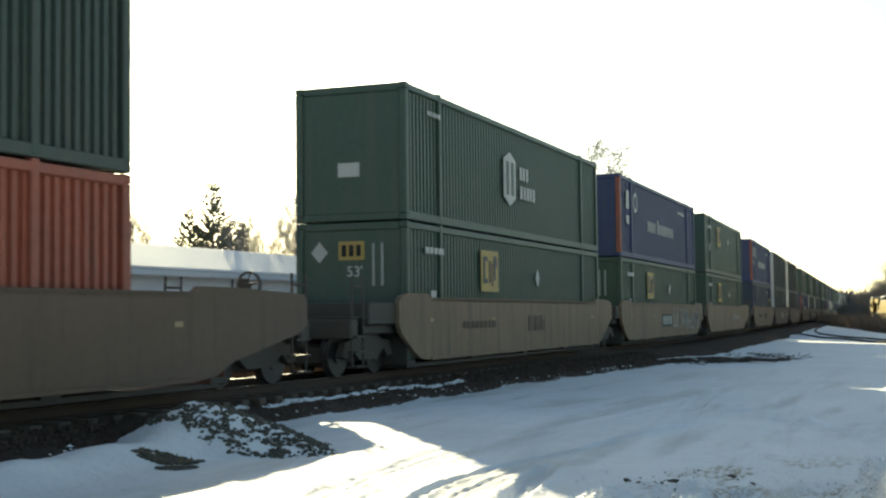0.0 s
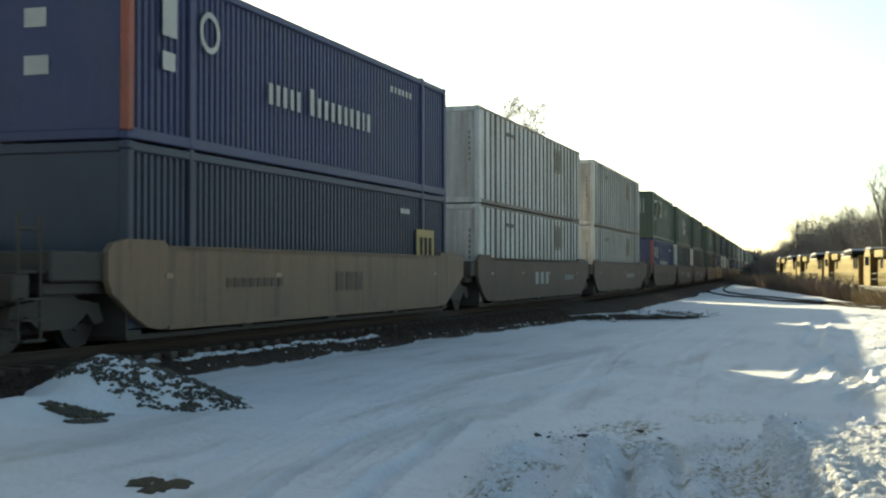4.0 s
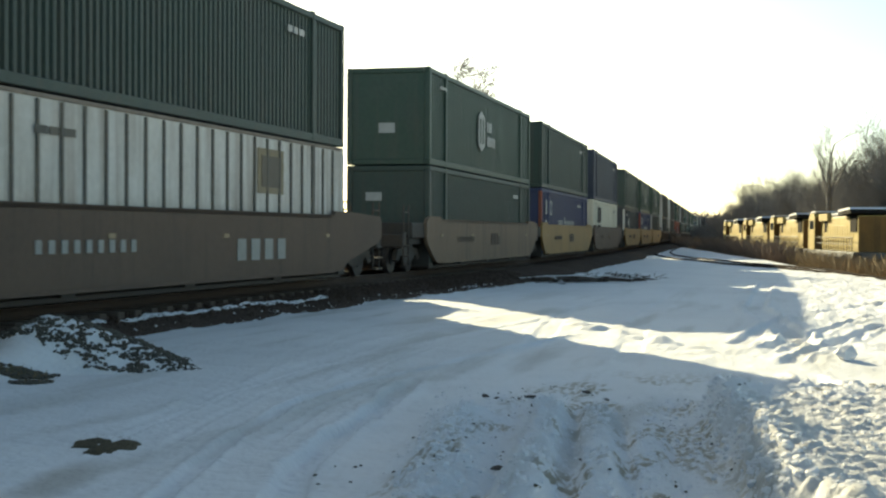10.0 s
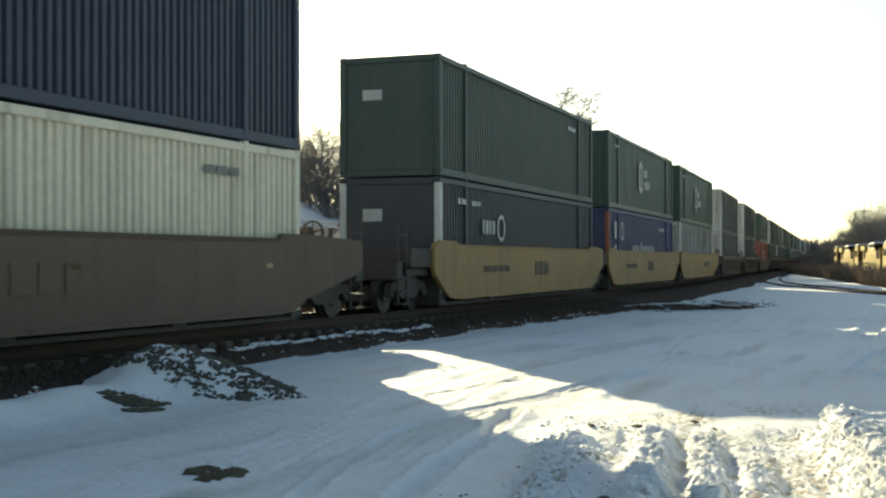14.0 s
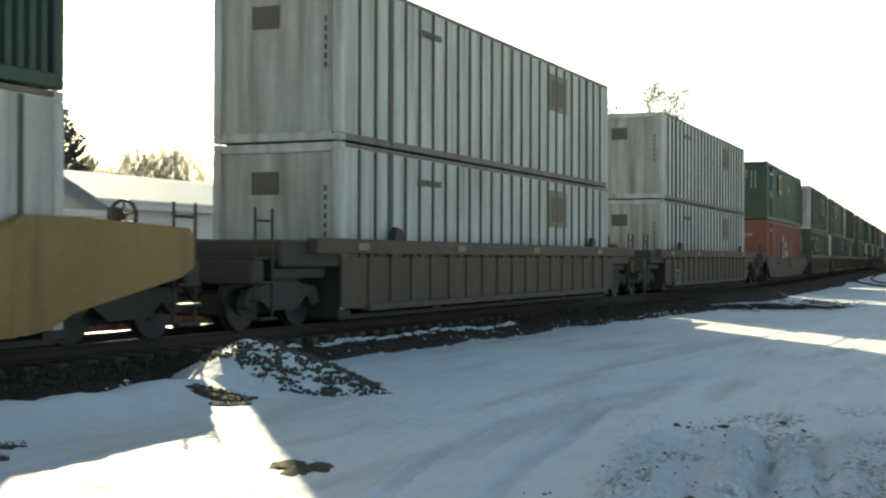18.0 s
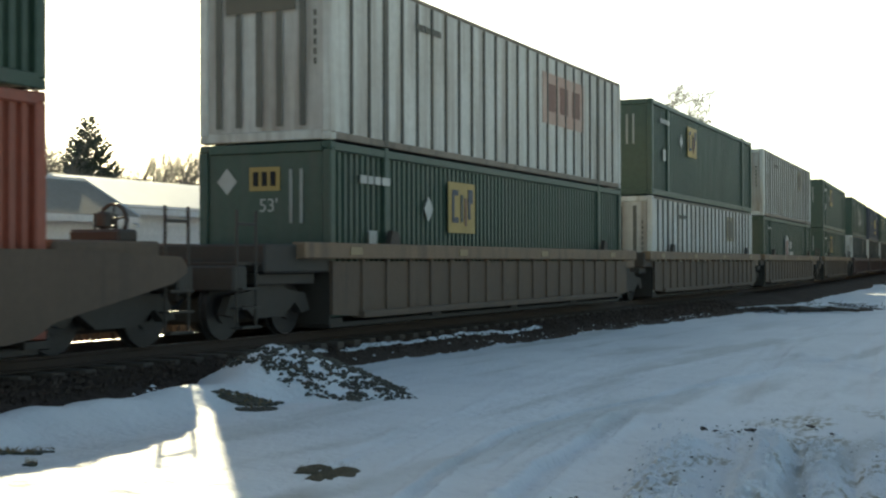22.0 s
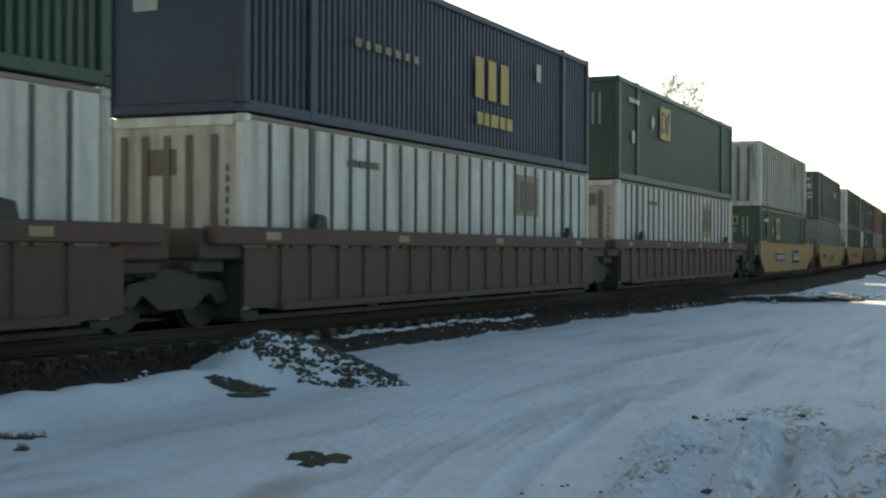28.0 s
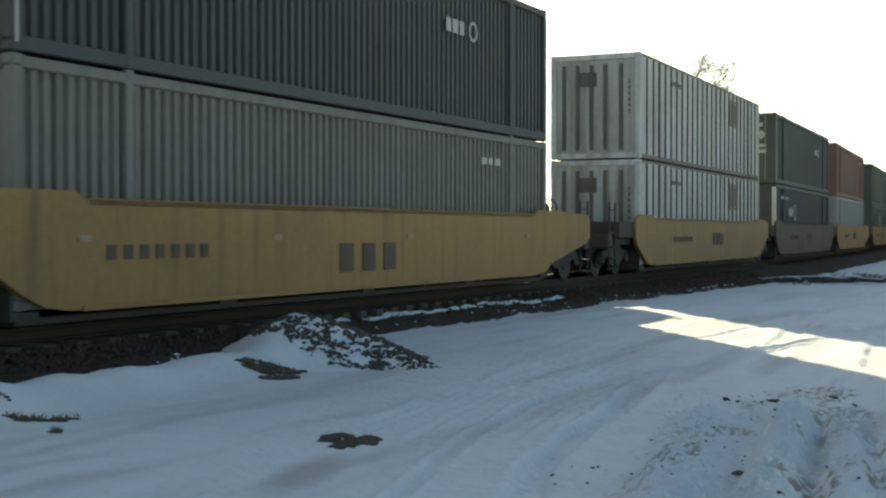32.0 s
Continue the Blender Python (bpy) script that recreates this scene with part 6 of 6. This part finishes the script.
# ---- locomotives in the yard ----
def locomotive():
    t = thing("locomotive", "yellow diesel locomotive with grey roof, snow on top", "locomotive", "locomotives in the yard")
    part("underframe", Shape().box(0.2, 22.0, -1.45, 1.45, 1.15, 1.6, 0.04), LOCOGREY, t)
    part("fuel_tank", Shape().prism([(8.0, 0.45), (8.4, 0.3), (13.6, 0.3), (14.0, 0.45), (14.0, 1.14), (8.0, 1.14)], -1.35, 1.35), LOCOGREY, t)
    hood = part("long_hood", Shape().box(0.9, 16.0, -0.98, 0.98, 1.6, 4.15, 0.06), LOCO, t)
    for i in range(13):
        part("hood_door", Shape().box(-0.42, 0.42, -0.02, 0.02, 1.75, 3.5, 0.012), LOCO, hood, at=(3.2 + i * 0.98, 0.99, 0))
    part("roof_deck", Shape().box(5.6, 15.9, -0.9, 0.9, 4.15, 4.32, 0.04), LOCOGREY, t, "grey roof")
    # the housing's dark colour stands in for shadow below the roof edge
    part("radiator_wing", Shape().prism([(0.9, 4.3), (1.3, 4.58), (5.6, 4.46), (5.8, 4.2)], -1.5, 1.5), GRILLE_SHADE, t, "wide radiator housing, coloured dark for the shade under its snow")
    # hood end and cab rear carry their shade in the colour
    part("hood_end", Shape().box(0.86, 0.899, -0.97, 0.97, 1.62, 4.1, 0.01), LOCOSHADE, t, "brown hood end, painted dark for shade")
    part("air_intake", Shape().box(13.0, 14.2, 0.985, 1.03, 3.0, 3.85, 0.01), GRILLE_SHADE, t, "dark grille")
    part("radiator_screen", Shape().box(1.3, 3.6, 0.99, 1.05, 3.0, 4.14, 0.02), GRILLE_SHADE, t, "dark radiator screen")
    part("snow_cover", Shape().prism([(1.2, 4.584), (5.6, 4.464), (5.6, 4.6), (1.4, 4.72)], -1.45, 1.52), SNOW, t, "crust of snow on the roof")
    part("snow_cover", Shape().box(5.8, 15.5, -0.8, 0.94, 4.322, 4.43, 0.03), SNOW, t, "crust of snow on the roof")
    part("brake_housing", Shape().prism([(11.6, 3.9), (11.8, 4.45), (15.4, 4.45), (15.6, 3.9)], -1.25, 1.25), LOCO, t)
    part("exhaust_stack", Shape().box(8.2, 9.2, -0.35, 0.35, 4.3, 4.6, 0.04), STEEL, t)
    cab = part("cab", Shape().prism([(16.0, 1.6), (19.0, 1.6), (19.0, 3.3), (18.7, 4.2), (18.3, 4.5), (16.4, 4.5), (16.0, 4.25)], -1.5, 1.5), LOCO, t)
    part("cab_roof", Shape().box(16.1, 18.6, -1.4, 1.4, 4.5, 4.6, 0.03), LOCOGREY, cab)
    part("cab_snow", Shape().box(16.1, 18.5, -1.3, 1.42, 4.602, 4.7, 0.03), SNOW, cab, "crust of snow on the roof")
    for x0, x1 in ((16.4, 17.2), (17.35, 18.3)):
        part("cab_window", Shape().box(x0, x1, 1.495, 1.52, 3.25, 3.95), GLASS, cab)
    part("cab_rear", Shape().box(15.96, 15.999, -1.45, 1.45, 1.65, 4.2), LOCOSHADE, cab, "brown cab wall, painted dark for shade")
    part("nose", Shape().prism([(19.0, 1.6), (21.2, 1.6), (21.3, 2.2), (21.0, 3.15), (19.0, 3.35)], -1.15, 1.15), LOCO, t)
    for y in (-1.42, 1.42):
        part("walkway_rail", Shape().tube((0.9, y, 2.62), (15.9, y, 2.62), 0.025, n=6).tube((0.9, y, 2.15), (15.9, y, 2.15), 0.02, n=6), LOCOGREY, t, "dark handrail")
        for i in range(16):
            part("stanchion", Shape().tube((0, 0, 1.6), (0, 0, 2.62), 0.03, n=6), LOCOGREY, t, at=(0.9 + i, y, 0))
    for x in (4.0, 18.0):
        tr = part("truck", Shape().box(x - 2.2, x + 2.2, -1.3, -1.1, 0.45, 0.95, 0.05).box(x - 2.2, x + 2.2, 1.1, 1.3, 0.45, 0.95, 0.05).box(x - 0.4, x + 0.4, -1.1, 1.1, 0.6, 1.1), LOCOGREY, t)
        for dx in (-1.75, 0.0, 1.75):
            for y in (-0.78, 0.78):
                part("wheel", Shape().tube((x + dx, y - 0.07, 0.52), (x + dx, y + 0.07, 0.52), 0.52, n=16), STEEL, tr)
    part("rear_ladder", Shape().box(0.2, 0.3, -1.4, -0.9, 0.3, 1.5).box(0.2, 0.3, 0.9, 1.4, 0.3, 1.5), LOCOGREY, t)
    part("coupler", Shape().box(-0.5, 0.3, -0.15, 0.15, 0.75, 1.05, 0.04), STEEL, t)
    part("end_window", Shape().box(0.88, 0.9, -0.5, 0.5, 3.3, 3.7), GLASS, t)
    return t


engine = None
for i in range(4):
    p = YARD_P + YARD_D * (0.3 + i * 24.2) + YARD_N * 1.5
    m = pose(p.x, p.y, -1.16, 0, 0, math.degrees(YARD_A))
    if engine is None:
        engine = locomotive()
        engine.matrix_basis = m
    else:
        copy_thing(engine, m)
yard = thing("yard_track", "straight siding under the parked locomotives", "railway track", kind="structure")
for off in (0.75, 2.25):
    pts = []
    for w in (-40, 0, 60, 160):
        p = YARD_P + YARD_D * w + YARD_N * off
        pts.append((p.x, p.y, -1.33, YARD_A))
    part("rail", rail_shape(pts), RAILTOP, yard)

# ---- the white house behind the line ----
house = thing("house", "low white-sided house with shallow roofs, snow on one", "house")


def gable_block(x0, x1, y0, y1, eave, ridge, over, snowy=True):
    """Walls, two roof slopes and the snow on them; the ridge runs along x."""
    ym = (y0 + y1) / 2
    walls = Shape().box(x0, x1, y0, y1, -0.2, eave)
    walls.add([(x0, y0, eave), (x0, y1, eave), (x0, ym, ridge - 0.1), (x1, y0, eave), (x1, y1, eave), (x1, ym, ridge - 0.1)], [(0, 2, 1), (3, 4, 5), (0, 3, 5, 2), (1, 2, 5, 4)])
    w = part("wall", walls, SIDING, house)
    for i in range(12):
        part("siding_board", Shape().box(x0, x1, y0 - 0.03, y0, 0.02 + i * (eave - 0.1) / 12, (i + 1) * (eave - 0.1) / 12 - 0.02), SIDING, w)
    for side in (-1, 1):
        ye = (y0 - over) if side < 0 else (y1 + over)
        ze = eave - over * (ridge - eave) / (ym - y0)
        v = [(x0 - over, ye, ze), (x1 + over, ye, ze), (x1 + over, ym, ridge), (x0 - over, ym, ridge)]
        th = [(p[0], p[1], p[2] + 0.16) for p in v]
        r = part("roof", Shape().add(v + th, [(0, 1, 2, 3), (4, 7, 6, 5), (0, 4, 5, 1), (1, 5, 6, 2), (2, 6, 7, 3), (3, 7, 4, 0)]), ROOF, house)
        sn = [(p[0], p[1], p[2] + 0.164) for p in v]
        th = [(p[0], p[1], p[2] + 0.25) for p in v]
        if snowy or side > 0:
            part("roof_snow", Shape().add(sn + th, [(0, 1, 2, 3), (4, 7, 6, 5), (0, 4, 5, 1), (1, 5, 6, 2), (2, 6, 7, 3), (3, 7, 4, 0)]), SNOW, r, "layer of snow")
        part("fascia", Shape().box(x0 - over, x1 + over, ye - 0.03, ye, ze - 0.06, ze + 0.14), SIDING, r)
    for x, sx in ((x0 - over, -1), (x1 + over, 1)):
        for side in (-1, 1):
            ye = (y0 - over) if side < 0 else (y1 + over)
            ze = eave - over * (ridge - eave) / (ym - y0)
            part("barge_board", Shape().add([(x, ye, ze - 0.2), (x, ye, ze + 0.2), (x, ym, ridge + 0.2), (x, ym, ridge - 0.2), (x + 0.04 * sx, ye, ze - 0.2), (x + 0.04 * sx, ye, ze + 0.2), (x + 0.04 * sx, ym, ridge + 0.2), (x + 0.04 * sx, ym, ridge - 0.2)], [(0, 1, 2, 3), (4, 7, 6, 5), (0, 4, 5, 1), (3, 2, 6, 7)]), SIDING, house)


gable_block(15.0, 31.3, 26.4, 29.6, 3.21, 4.08, 0.5, snowy=False)
gable_block(32.0, 60.0, 27.6, 30.8, 3.53, 4.28, 0.5)
for x, w in ((28.35, 0.8), (25.0, 1.2), (37.0, 1.1), (42.0, 1.3), (47.7, 1.0), (53.0, 1.2)):
    y = 26.36 if x < 33 else 27.56
    win = part("window", Shape().box(x - w / 2 - 0.08, x + w / 2 + 0.08, y - 0.06, y, 1.3, 2.17), SIGNWHITE, house)
    part("pane", Shape().box(x - w / 2, x + w / 2, y - 0.075, y - 0.06, 1.38, 2.09), GLASS, win)


# ---- the train runs by ----
def motions():
    times = [0.0, 0.5] + [2.0 * i for i in range(1, 16)] + [31.5, 32.0]
    for ob, middle, z in MOVERS:
        rows = []
        for t in times:
            x, y, h = on_track(middle - SPEED * t)
            rows.append((t, pose(x, y, z, 0, 0, h)))
        walk(ob, rows)


motions()
